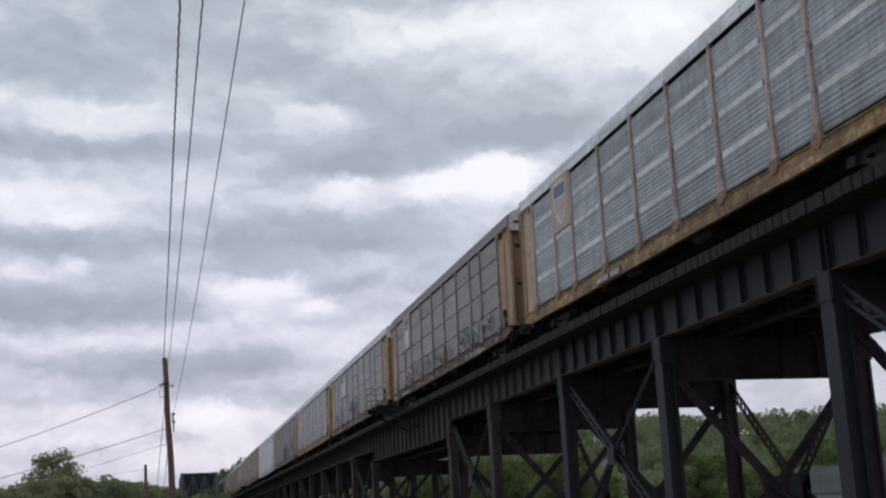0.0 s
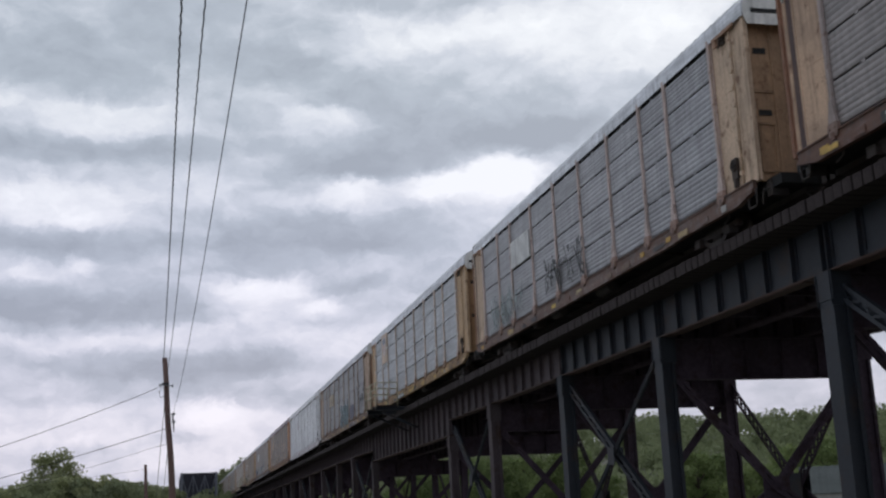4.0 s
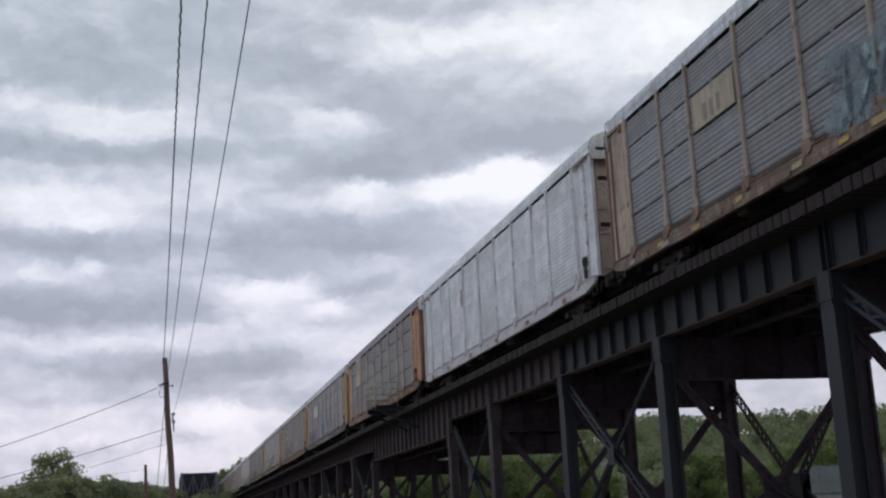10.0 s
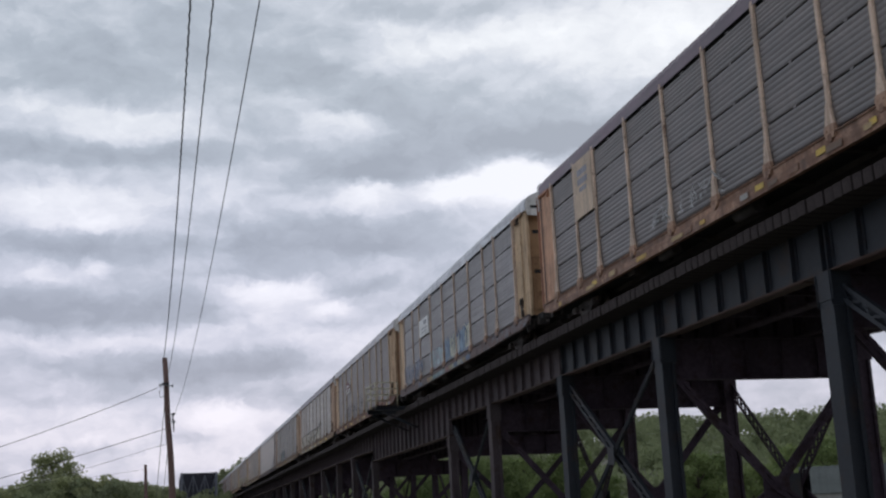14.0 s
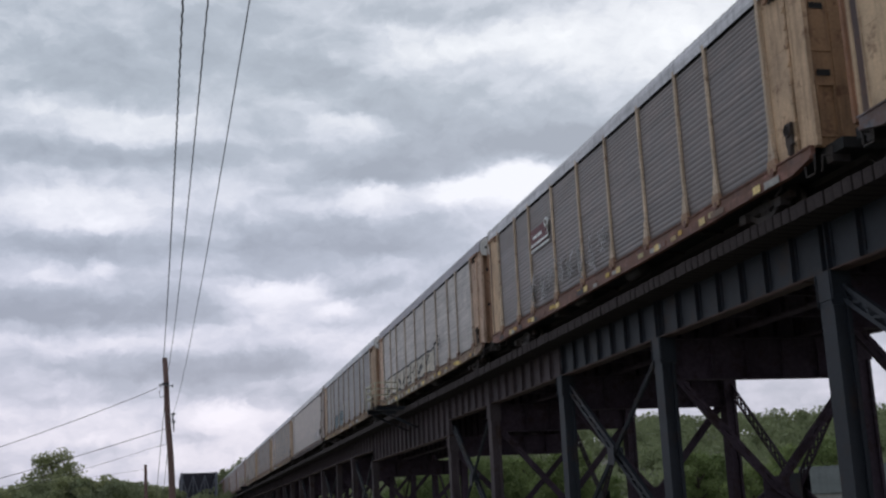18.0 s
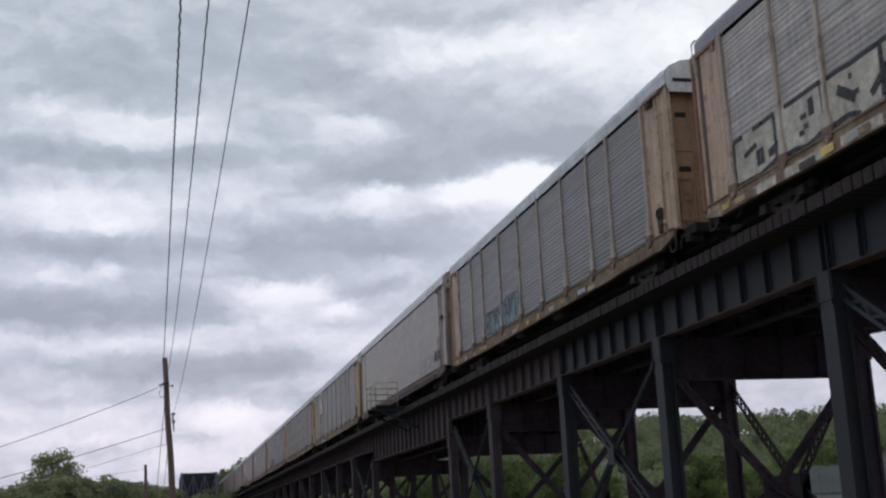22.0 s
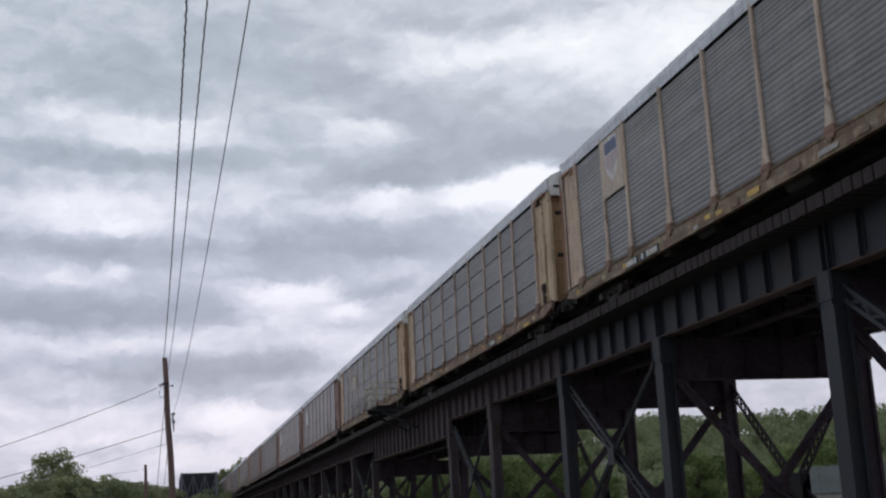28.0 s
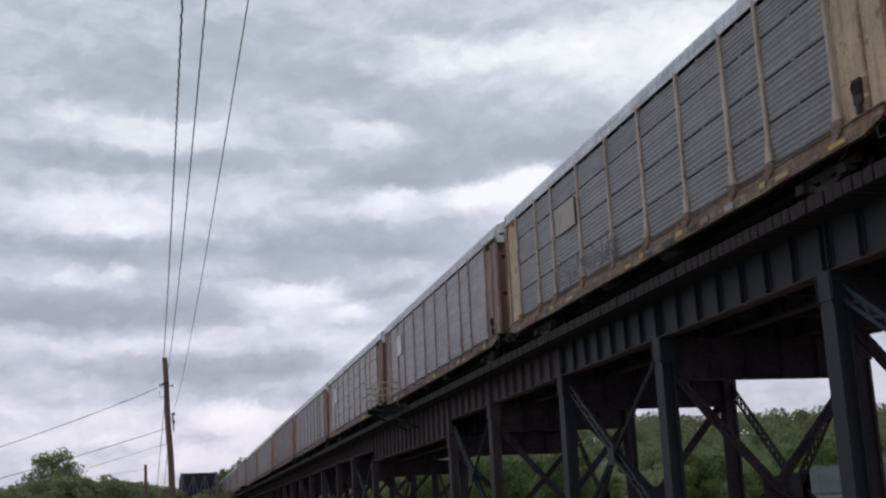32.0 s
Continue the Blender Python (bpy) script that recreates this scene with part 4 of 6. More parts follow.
def patch(bm, rng, y0, y1, z0, z1, x=-1.583):
    """Blotchy sprayed background: overlapping uneven fields."""
    for i in range(7):
        cy, cz = rng.uniform(y0, y1), rng.uniform(z0, z1)
        w, h = rng.uniform(0.3, 0.75) , rng.uniform(0.2, 0.45)
        vs = [bm.verts.new((x - 0.0006 * i, cy + w * math.cos(k * math.tau / 9) * rng.uniform(0.7, 1.1), max(z0 - 0.1, cz + h * math.sin(k * math.tau / 9) * rng.uniform(0.7, 1.1)))) for k in range(9)]
        bm.faces.new(vs)


# name: panel colour, post colour, sill colour, roof colour, panel style, post foot
CARS = [
    # panel, posts, sill, ends, roof, style, foot
    ((0.430, 0.460, 0.480), (0.570, 0.485, 0.468), (0.660, 0.435, 0.200), (0.655, 0.515, 0.360), (0.825, 0.840, 0.850), "strips", "flared"),
    ((0.301, 0.264, 0.247), (0.370, 0.324, 0.320), (0.155, 0.098, 0.084), (0.570, 0.426, 0.306), (0.150, 0.087, 0.120), "slots", "flared"),
    ((0.356, 0.356, 0.370), (0.570, 0.485, 0.468), (0.221, 0.166, 0.147), (0.630, 0.510, 0.383), (0.750, 0.765, 0.795), "slots", "flared"),
    ((0.475, 0.495, 0.512), (0.627, 0.544, 0.486), (0.640, 0.430, 0.200), (0.622, 0.473, 0.307), (0.780, 0.795, 0.825), "slots", "flared"),
    ((0.239, 0.235, 0.243), (0.465, 0.402, 0.352), (0.298, 0.209, 0.156), (0.555, 0.465, 0.383), (0.630, 0.645, 0.675), "slots", "flared"),
    ((0.90, 0.90, 0.92), (0.850, 0.845, 0.870), (0.600, 0.560, 0.575), (0.800, 0.800, 0.820), (0.825, 0.850, 0.850), "silver", "flared"),
    ((0.142, 0.121, 0.113), (0.655, 0.529, 0.432), (0.375, 0.201, 0.127), (0.645, 0.402, 0.270), (0.140, 0.082, 0.113), "slots", "flared"),
    ((0.236, 0.236, 0.245), (0.599, 0.500, 0.432), (0.177, 0.156, 0.166), (0.639, 0.500, 0.333), (0.690, 0.705, 0.735), "slots", "flared"),
    ((0.151, 0.126, 0.116), (0.570, 0.471, 0.360), (0.243, 0.106, 0.077), (0.590, 0.450, 0.305), (0.600, 0.585, 0.600), "ribs", "flared"),
    ((0.455, 0.440, 0.415), (0.500, 0.445, 0.390), (0.400, 0.270, 0.172), (0.600, 0.465, 0.365), (0.285, 0.270, 0.300), "ribs", "flared"),
    ((0.200, 0.200, 0.194), (0.461, 0.411, 0.363), (0.298, 0.195, 0.098), (0.585, 0.470, 0.360), (0.600, 0.615, 0.630), "ribs", "flared"),
    ((0.425, 0.359, 0.311), (0.491, 0.458, 0.452), (0.213, 0.180, 0.172), (0.483, 0.448, 0.436), (0.750, 0.735, 0.735), "flat", "none"),
    ((0.192, 0.192, 0.189), (0.599, 0.500, 0.414), (0.331, 0.235, 0.139), (0.610, 0.500, 0.380), (0.630, 0.645, 0.675), "ribs", "flared"),
    ((0.166, 0.162, 0.162), (0.541, 0.441, 0.378), (0.331, 0.209, 0.127), (0.610, 0.500, 0.348), (0.600, 0.615, 0.630), "slots", "flared"),
    ((0.200, 0.200, 0.200), (0.570, 0.485, 0.414), (0.331, 0.215, 0.137), (0.639, 0.515, 0.364), (0.690, 0.705, 0.735), "slots", "flared"),
    ((0.285, 0.270, 0.264), (0.513, 0.426, 0.378), (0.353, 0.215, 0.137), (0.570, 0.441, 0.360), (0.630, 0.630, 0.660), "ribs", "flared"),
    ((0.339, 0.329, 0.323), (0.570, 0.485, 0.432), (0.397, 0.244, 0.137), (0.570, 0.426, 0.324), (0.690, 0.705, 0.720), "slots", "flared"),
]
LABELS = {
    0: "grey ribbed automobile carrier wagon with white daylight strips and yellow sill",
    1: "brown grimy automobile carrier wagon with pale sprayed lettering",
    2: "grey automobile carrier wagon with tan posts and sprayed tags",
    3: "blue-grey automobile carrier wagon with yellow sill and pale tabs",
    4: "grey automobile carrier wagon sprayed with teal and purple tags",
    5: "silver-white ribbed automobile carrier wagon with silver posts",
    6: "dark brown automobile carrier wagon with orange-tan end doors",
    7: "grey automobile carrier wagon sprayed with pale blue lettering",
    8: "dark brown-grey automobile carrier wagon with maroon emblem board",
    9: "pale grey automobile carrier wagon with large sprayed block shapes",
    10: "weathered grey automobile carrier wagon with rusty post feet",
    11: "smooth beige automobile carrier wagon with a notched black sill",
    12: "grey ribbed automobile carrier wagon with tan posts, yellow sill",
    13: "dark grey automobile carrier wagon with tan posts and slots",
    14: "grey automobile carrier wagon with tan emblem board and faint tags",
}
random.seed(5)
wagons = []


def wagon(i):
    look_i = i if i < len(CARS) else random.choice((2, 4, 6, 8, 9, 10, 12, 13, 14, 15, 16, 1, 5))
    panel_c, post_c, sill_c, end_c, roof_c, style, foot = CARS[look_i]
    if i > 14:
        # distance is put into the rear tints: hazed paler sides, shaded darker ends
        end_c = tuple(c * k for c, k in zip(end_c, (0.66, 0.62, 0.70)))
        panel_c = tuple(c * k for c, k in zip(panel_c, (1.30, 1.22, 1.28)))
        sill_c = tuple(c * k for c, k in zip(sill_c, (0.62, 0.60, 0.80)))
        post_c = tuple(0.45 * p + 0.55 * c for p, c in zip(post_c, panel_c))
    if style != "silver":
        end_c = tuple(c * k for c, k in zip(end_c, (0.98, 0.895, 0.85)))
        post_c = tuple(c * k for c, k in zip(post_c, (1.04, 0.98, 0.93)))
    if style in ("ribs", "slots") and i > 3:
        sill_c = tuple(c * k for c, k in zip(sill_c, (1.12, 1.24, 1.32)))
    if style in ("ribs", "slots") and i > 6:
        panel_c = tuple(c * k for c, k in zip(panel_c, (1.06, 1.0, 0.97)))
    shade = (lambda c: c) if i < len(CARS) else (lambda c: tuple(v * random.uniform(0.93, 1.07) for v in c))
    label = LABELS.get(i, "weathered grey automobile carrier wagon with tan posts" if look_i not in (1, 6, 8) else "weathered brown automobile carrier wagon with tan posts")
    car = thing("railway_wagon", label, "railway wagon", "wagons of the train")
    part("inner_body", shell_mesh(), SHELL, car)
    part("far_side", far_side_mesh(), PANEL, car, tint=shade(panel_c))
    part("roof", roof_mesh(), PANEL, car, "pale ribbed metal roof" if sum(roof_c) > 1 else "dark stained metal roof", at=pose(0, ROOF_SHIFT, 0), tint=shade(roof_c))
    part("side_sill", sill_mesh({"flat": "notched", "silver": "silver"}.get(style, "plain")), SILL, car, "chipped painted side sill", tint=shade(sill_c))
    if style == "flat":
        for k in range(26):
            part("sill_notch", notch_mesh(), SHELL, car, "dark notch in the sill", at=pose(0, -HALF + 0.4 + k * 0.965, 0))
    part("side_sill", sill_mesh("plain"), SILL, car, at=pose(0, 0, 0, 0, 0, 180), tint=shade(sill_c))
    part("underframe_gear", gear_mesh(), UNDER, car)
    for a, b in zip(POSTS, POSTS[1:]):
        tone = random.uniform(0.95, 1.05) if style != "flat" else 1.0
        for r in range(ROWS):
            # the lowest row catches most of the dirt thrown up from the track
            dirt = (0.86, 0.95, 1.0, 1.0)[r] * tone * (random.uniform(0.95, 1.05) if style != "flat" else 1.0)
            trim_low, trim_high = (0.045 if r == 0 else 0.0), (0.215 if r == ROWS - 1 else 0.0)
            fit = Matrix.Diagonal((1, 1, (ROW - trim_low - trim_high) / ROW, 1))
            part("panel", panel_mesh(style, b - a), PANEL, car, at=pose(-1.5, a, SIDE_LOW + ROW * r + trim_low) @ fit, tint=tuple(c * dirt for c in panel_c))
    foot_c = tuple(c * k for c, k in zip(post_c, (0.86, 0.86, 0.86) if style == "silver" else (0.42, 0.31, 0.27) if i > 8 else (0.66, 0.54, 0.48)))
    if foot != "none":
        for y in POSTS:
            part("post", post_mesh(foot), POST, car, at=pose(-1.50, y, 0), tint=shade(post_c))
            if i <= 14:
                part("post_foot", foot_mesh(), POST, car, "rusty bracket at the foot of the post" if style != "silver" else "", at=pose(-1.50, y, 0), tint=foot_c)
    rail_c = tuple(c * k for c, k in zip(end_c, (0.62, 0.5, 0.45)))
    for leading, flip in ((False, 1), (True, -1)):
        m = Matrix.Diagonal((1, flip, 1, 1))
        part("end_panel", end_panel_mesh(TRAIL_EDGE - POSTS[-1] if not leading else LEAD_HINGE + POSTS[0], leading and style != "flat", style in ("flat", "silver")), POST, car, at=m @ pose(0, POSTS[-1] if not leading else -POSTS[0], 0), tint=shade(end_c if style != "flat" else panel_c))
        part("door_track", track_mesh(), POST, car, "rusty door rail under the eave", at=m, tint=rail_c)
        if leading and style == "flat":
            part("door_gap", seam_mesh(), SHELL, car, "dark seam beside the corner")
        elif leading:
            part("hinge_rod", hinge_mesh(), POST, car, at=pose(-1.50, -LEAD_HINGE + 0.03, 0), tint=shade(end_c))
        else:
            part("door_gap", gap_mesh(), POST, car, "dark red-brown strip standing in for the shaded slot behind the door post", tint=(0.075, 0.042, 0.038))
    if foot != "none" and i < 17:
        part("brake_wheel", latch_mesh(), UNDER, car, "blackened hand brake wheel", at=pose(-1.49, -12.35, 1.62))
    if style not in ("flat", "silver") and i < 17:
        part("door_keeper", keeper_mesh(), UNDER, car, "blackened keeper under the eave", at=pose(-1.49, -12.30, EAVE - 0.26))
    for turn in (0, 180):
        # end doors are browner, and the shade between wagons is put into their tint
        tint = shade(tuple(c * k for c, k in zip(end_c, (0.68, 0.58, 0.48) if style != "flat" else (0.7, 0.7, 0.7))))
        for side in (-1, 1):
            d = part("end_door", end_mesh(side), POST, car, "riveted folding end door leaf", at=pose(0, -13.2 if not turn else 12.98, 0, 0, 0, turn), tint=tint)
            if i <= 16 and not turn and style != "flat":
                for sz in (2.75, 4.35):
                    part("door_slot", slot_mesh(), SHELL, d, at=pose(1.03 * side, -0.031, sz))
                part("door_frame", recess_mesh(), POST, d, at=pose(1.03 * side, -0.031, 1.95), tint=tint)
                part("door_rib", rib_mesh(), POST, d, at=pose(1.03 * side, -0.031, 3.3), tint=tint)
        part("gable", gable_mesh(), DECAL, car, "pale plate above the end doors", at=pose(0, ROOF_SHIFT, 0, 0, 0, turn), tint=(0.750, 0.735, 0.705) if style != "flat" else panel_c)
        part("gable_vent", vent_mesh(), SHELL, car, at=pose(0, ROOF_SHIFT, 0, 0, 0, turn))
        for s in (-1, 1):
            part("corner_door", corner_mesh(s, not turn, style in ("flat", "silver")), POST, car, at=pose(0, 0, 0, 0, 0, turn), tint=shade(end_c))
            if turn and style != "flat":
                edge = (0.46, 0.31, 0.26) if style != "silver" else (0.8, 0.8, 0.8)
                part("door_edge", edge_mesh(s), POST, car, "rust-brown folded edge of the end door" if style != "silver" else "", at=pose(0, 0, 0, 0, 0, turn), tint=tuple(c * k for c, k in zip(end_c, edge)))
        part("coupler", coupler_mesh(), UNDER, car, at=pose(0, 13.35 if not turn else -13.35, 0, 0, 0, turn))
    if style == "flat":
        part("ladder", ladder_mesh(), POST, car, at=pose(0, -HALF + 0.05, 0), tint=shade(end_c))
    for y in (-13.25, 12.8):
        part("stirrup_step", step_mesh(), UNDER, car, at=pose(0, y, 0))
    part("grab_rail", hoop_mesh(), POST, car, at=pose(-0.05, 0.1, 0), tint=(0.750, 0.750, 0.750))
    fr, ws = truck_meshes()
    for y in (-10.1, 10.1):
        t = part("truck", fr, UNDER, car, at=pose(0, y, 0))
        for dy in (-0.88, 0.88):
            part("wheelset", ws, WHEEL, t, at=pose(0, dy, 0.42))
    wagons.append(car)
    return car


for i in range(32):
    wagon(i)

# ---------------------------------------------------------------- emblem boards, marks and sprayed tags
def board(car, y0, y1, z0, z1, tint, label):
    bm = bmesh.new()
    box(bm, -1.566, -1.53, y0, y1, z0, z1)
    return part("emblem_board", bm, DECAL, car, label, tint=tint)


def marks(car, name, bars, tint, x=-1.57):
    for y0, y1, z0, z1 in bars:
        bm = bmesh.new()
        box(bm, x - 0.004, x + 0.002, y0, y1, z0, z1)
        part(name, bm, DECAL, car, tint=tint)


def shield(car, y, z, s, tint):
    bm = bmesh.new()
    pts = [(-0.5, 0.55), (0, 0.62), (0.5, 0.55), (0.5, -0.1), (0.3, -0.45), (0, -0.65), (-0.3, -0.45), (-0.5, -0.1)]
    bm.faces.new([bm.verts.new((-1.570, y + a * s, z + b * s)) for a, b in pts])
    part("shield_mark", bm, DECAL, car, tint=tint)


def crest(car, y, z, s, field, top, stripe):
    """A striped shield: pale field, dark upper third, thin upright stripes."""
    shield(car, y, z, s, field)
    marks(car, "emblem_bar", [(y - 0.44 * s, y + 0.44 * s, z + 0.16 * s, z + 0.50 * s)], top, -1.572)
    marks(car, "emblem_bar", [(y + (k - 3) * 0.13 * s - 0.03 * s, y + (k - 3) * 0.13 * s + 0.03 * s, z - (0.48 - 0.10 * abs(k - 3)) * s, z + 0.12 * s) for k in range(7)], stripe, -1.572)


def stencil(car, y0, n, tint=(0.750, 0.750, 0.720), back=True):
    """Black stencil plate on the sill with illegible pale bars."""
    w = 0.2
    if back:
        bm = bmesh.new()
        box(bm, -1.632, -1.602, y0 - 0.1, y0 + n * w + 0.1, SILL_LOW + 0.0, SILL_LOW + 0.235)
        part("stencil_plate", bm, DECAL, car, tint=(0.045, 0.045, 0.045))
    marks(car, "stencil_bar", [(y0 + k * w, y0 + k * w + 0.13, SILL_LOW + 0.03, SILL_LOW + 0.20) for k in range(n) if k != 4], tint, -1.636)


def tag(car, seed, y0, y1, z0, z1, n, colours, weight=0.09, ground=True):
    rng = random.Random(seed)
    if ground:
        bm = bmesh.new()
        for k in range(n):
            patch(bm, rng, y0 + (y1 - y0) * k / n, y0 + (y1 - y0) * (k + 1) / n, z0, z1)
        tagged(part("sprayed_field", bm, SPRAY, car, tint=colours[0]), kind="stuff")
    for c, tint in enumerate(colours[1:]):
        bm = bmesh.new()
        scrawl(bm, rng, y0, y1, z0, z1, n, weight * (1 - 0.25 * c), -1.590 - 0.013 * c)
        tagged(part("sprayed_tag", bm, SPRAY, car, tint=tint), kind="stuff")


def mural(car, seed, y0, y1, z0, z1, n, fills, ink, weight=0.07, sill=True, uneven=0.28, strokes=3):
    """Fat sprayed shapes side by side over the lowest row of panels, inked with dark strokes; they spell nothing."""
    rng = random.Random(seed)
    shapes = {k: bmesh.new() for k in range(len(fills))}
    lines = bmesh.new()
    x = -1.506
    for i in range(n):
        a, b = y0 + (y1 - y0) * i / n, y0 + (y1 - y0) * (i + 1) / n
        k = i % len(fills)
        lean = rng.uniform(-0.12, 0.12)
        # an uneven outline, notched from above and below
        top = [(a + (b - a) * u, z1 + rng.uniform(-1.0, 0.4) * uneven - (uneven if 0.4 < u < 0.6 and rng.random() < 0.6 else 0.0)) for u in (0.02, 0.25, 0.5, 0.75, 0.97)]
        foot = [(a + (b - a) * u, z0 + rng.uniform(0.0, 0.18)) for u in (0.97, 0.6, 0.4, 0.02)]
        ring = [(y + lean, z) for y, z in top] + foot
        shapes[k].faces.new([shapes[k].verts.new((x - 0.001 * (i % 3), y, z)) for y, z in ring])
        for (ya, za), (yb, zb) in zip(ring, ring[1:] + ring[:1]):
            if rng.random() < 0.35 + 0.12 * strokes:
                beam(lines, (x - 0.006, ya, za), (x - 0.006, yb, zb), 0.004, weight, (0, 0, 1) if abs(yb - ya) > abs(zb - za) else (0, 1, 0))
        for _ in range(strokes):
            ya, za = rng.uniform(a + 0.15 * (b - a), b - 0.15 * (b - a)), rng.uniform(z0 + 0.25, z1 - 0.25)
            yb, zb = ya + rng.choice((0.0, 0.3)) * (b - a) * rng.choice((-1, 1)), za + rng.choice((0.12, 0.4))
            beam(lines, (x - 0.010, ya, za), (x - 0.010, yb, zb), 0.004, weight * rng.uniform(1.0, 2.2), (0, 0, 1) if abs(yb - ya) > abs(zb - za) else (0, 1, 0))
        if sill:
            box(shapes[k], -1.607, -1.602, a + 0.04, b - rng.uniform(0.05, 0.5) * (b - a), SILL_LOW + 0.01, SILL_LOW + 0.23)
    for y in POSTS:
        if min(y0, y1) < y < max(y0, y1):
            k = rng.randrange(len(fills))
            box(shapes[k], -1.576, -1.571, y - 0.055, y + 0.055, z0 + 0.02, z1 - 0.1)
    for k, bm in shapes.items():
        tagged(part("sprayed_shape", bm, MURAL, car, tint=fills[k]), kind="stuff")
    tagged(part("sprayed_line", lines, MURAL, car, tint=ink), kind="stuff")


W = wagons
PALE = (0.850, 0.850, 0.840)
# 0: pink emblem board near the trailing end, stencil on the sill
board(W[0], 7.36, 9.10, 3.30, 5.24, (0.630, 0.480, 0.360), "tan board carrying a striped shield")
crest(W[0], 8.23, 4.30, 1.30, (0.850, 0.850, 0.840), (0.195, 0.225, 0.360), (0.540, 0.330, 0.330))
stencil(W[0], 3.0, 10)
# daylight through the slots between rows is painted on as white strips
strip_bm = bmesh.new()
box(strip_bm, -0.012, 0.0, 0.07, 0.93, -0.085, 0.085)
strip_mesh = done(strip_bm, "white_strip", DECAL)
for a, b in zip(POSTS, POSTS[1:]):
    for r in range(1, ROWS):
        part("white_strip", strip_mesh, DECAL, W[0], at=pose(-1.50, a, SIDE_LOW + ROW * r) @ Matrix.Diagonal((1, b - a, 1, 1)), tint=(0.850, 0.850, 0.840))
# 1
board(W[1], 7.36, 9.10, 3.20, 5.20, (0.630, 0.495, 0.300), "tan board with a pale two-part shield")
shield(W[1], 8.23, 3.95, 1.05, (0.850, 0.850, 0.840))
marks(W[1], "emblem_bar", [(7.72, 8.74, 4.32, 4.50), (7.72, 8.74, 4.58, 4.86)], (0.210, 0.210, 0.360), -1.572)
mural(W[1], 3, -8.4, -4.6, SIDE_LOW + 0.05, 2.2, 5, [(0.44, 0.50, 0.50)], (0.14, 0.14, 0.14), 0.045, True, 0.3, 2)
tag(W[1], 43, -10.5, -4.5, SIDE_LOW, 2.2, 7, [(0.300, 0.315, 0.315), (0.630, 0.675, 0.675), (0.075, 0.090, 0.090)], 0.13, False)
tag(W[1], 4, -2.5, 3.5, SIDE_LOW, 2.0, 7, [(0.300, 0.300, 0.300), (0.540, 0.540, 0.540), (0.105, 0.090, 0.090)], 0.10, False)
tag(W[1], 5, 4.0, 9.0, SIDE_LOW, 2.2, 5, [(0.300, 0.300, 0.300), (0.390, 0.195, 0.165), (0.495, 0.480, 0.480)], 0.09, False)
stencil(W[1], 8.0, 9, (0.630, 0.630, 0.600))
# 2
board(W[2], 4.6, 7.15, 3.22, 4.30, (0.750, 0.750, 0.735), "white emblem board")
tag(W[2], 6, 5.5, 10.8, SIDE_LOW, 2.7, 6, [(0.315, 0.405, 0.390), (0.450, 0.540, 0.540), (0.600, 0.675, 0.660)], 0.07, False)
tag(W[2], 26, 7.2, 10.4, SIDE_LOW + 0.1, 2.4, 3, [(0.345, 0.405, 0.405), (0.360, 0.420, 0.420)], 0.16, False)
tag(W[2], 7, -1.5, 3.0, SIDE_LOW + 0.1, 2.7, 4, [(0.300, 0.300, 0.300), (0.075, 0.075, 0.083), (0.105, 0.105, 0.105)], 0.11, False)
# 3
board(W[3], 7.36, 9.10, 3.40, 5.24, (0.660, 0.510, 0.390), "tan board carrying a faded shield")
crest(W[3], 8.23, 4.45, 1.0, (0.690, 0.630, 0.630), (0.300, 0.330, 0.420), (0.660, 0.495, 0.450))
stencil(W[3], 2.0, 10)
tab_bm = bmesh.new()
box(tab_bm, -0.03, 0.0, -0.035, 0.035, -0.08, 0.08)
tab_mesh = done(tab_bm, "pale_tab", DECAL)
for y in POSTS:
    for r in range(1, ROWS):
        for dy in (-0.115, 0.115):
            part("pale_tab", tab_mesh, DECAL, W[3], at=pose(-1.55, y + dy, SIDE_LOW + ROW * r), tint=(0.850, 0.850, 0.840))
# 4
board(W[4], 4.55, 6.9, 3.18, 4.12, (0.525, 0.435, 0.323), "tan emblem board")
marks(W[4], "emblem_bar", [(5.3, 5.5, 3.3, 3.75), (5.7, 5.9, 3.3, 3.75), (6.1, 6.3, 3.3, 3.75)], (0.330, 0.285, 0.240))
tag(W[4], 8, -3.9, 0.4, SIDE_LOW - 0.1, 2.6, 5, [(0.300, 0.375, 0.405), (0.435, 0.570, 0.600), (0.135, 0.195, 0.240)], 0.13)
mural(W[4], 9, -6.75, -4.0, SIDE_LOW + 0.05, 2.2, 3, [(0.27, 0.26, 0.33)], (0.22, 0.22, 0.28), 0.05)
tag(W[4], 10, -11.8, -8.6, SIDE_LOW + 0.2, 3.4, 5, [(0.300, 0.300, 0.300), (0.150, 0.150, 0.165)], 0.10, False)
# 5
marks(W[5], "emblem_bar", [(4.6, 4.85, 3.3, 4.1), (4.7, 4.95, 3.5, 3.75)], (0.450, 0.300, 0.315), -1.54)
marks(W[5], "sill_reflector", [(y, y + 0.4, SILL_LOW + 0.03, SILL_LOW + 0.21) for y in (-10.5, -6.0, -1.5, 3.0, 7.5, 11.0)], (0.36, 0.13, 0.11), -1.630)
# 6
board(W[6], 7.36, 9.10, 3.2, 5.18, (0.62, 0.48, 0.36), "tan board with a faded blue emblem")
marks(W[6], "emblem_bar", [(7.75, 8.7, 4.62, 4.84), (7.75, 8.7, 4.30, 4.52), (7.9, 8.55, 4.06, 4.2)], (0.34, 0.34, 0.40))
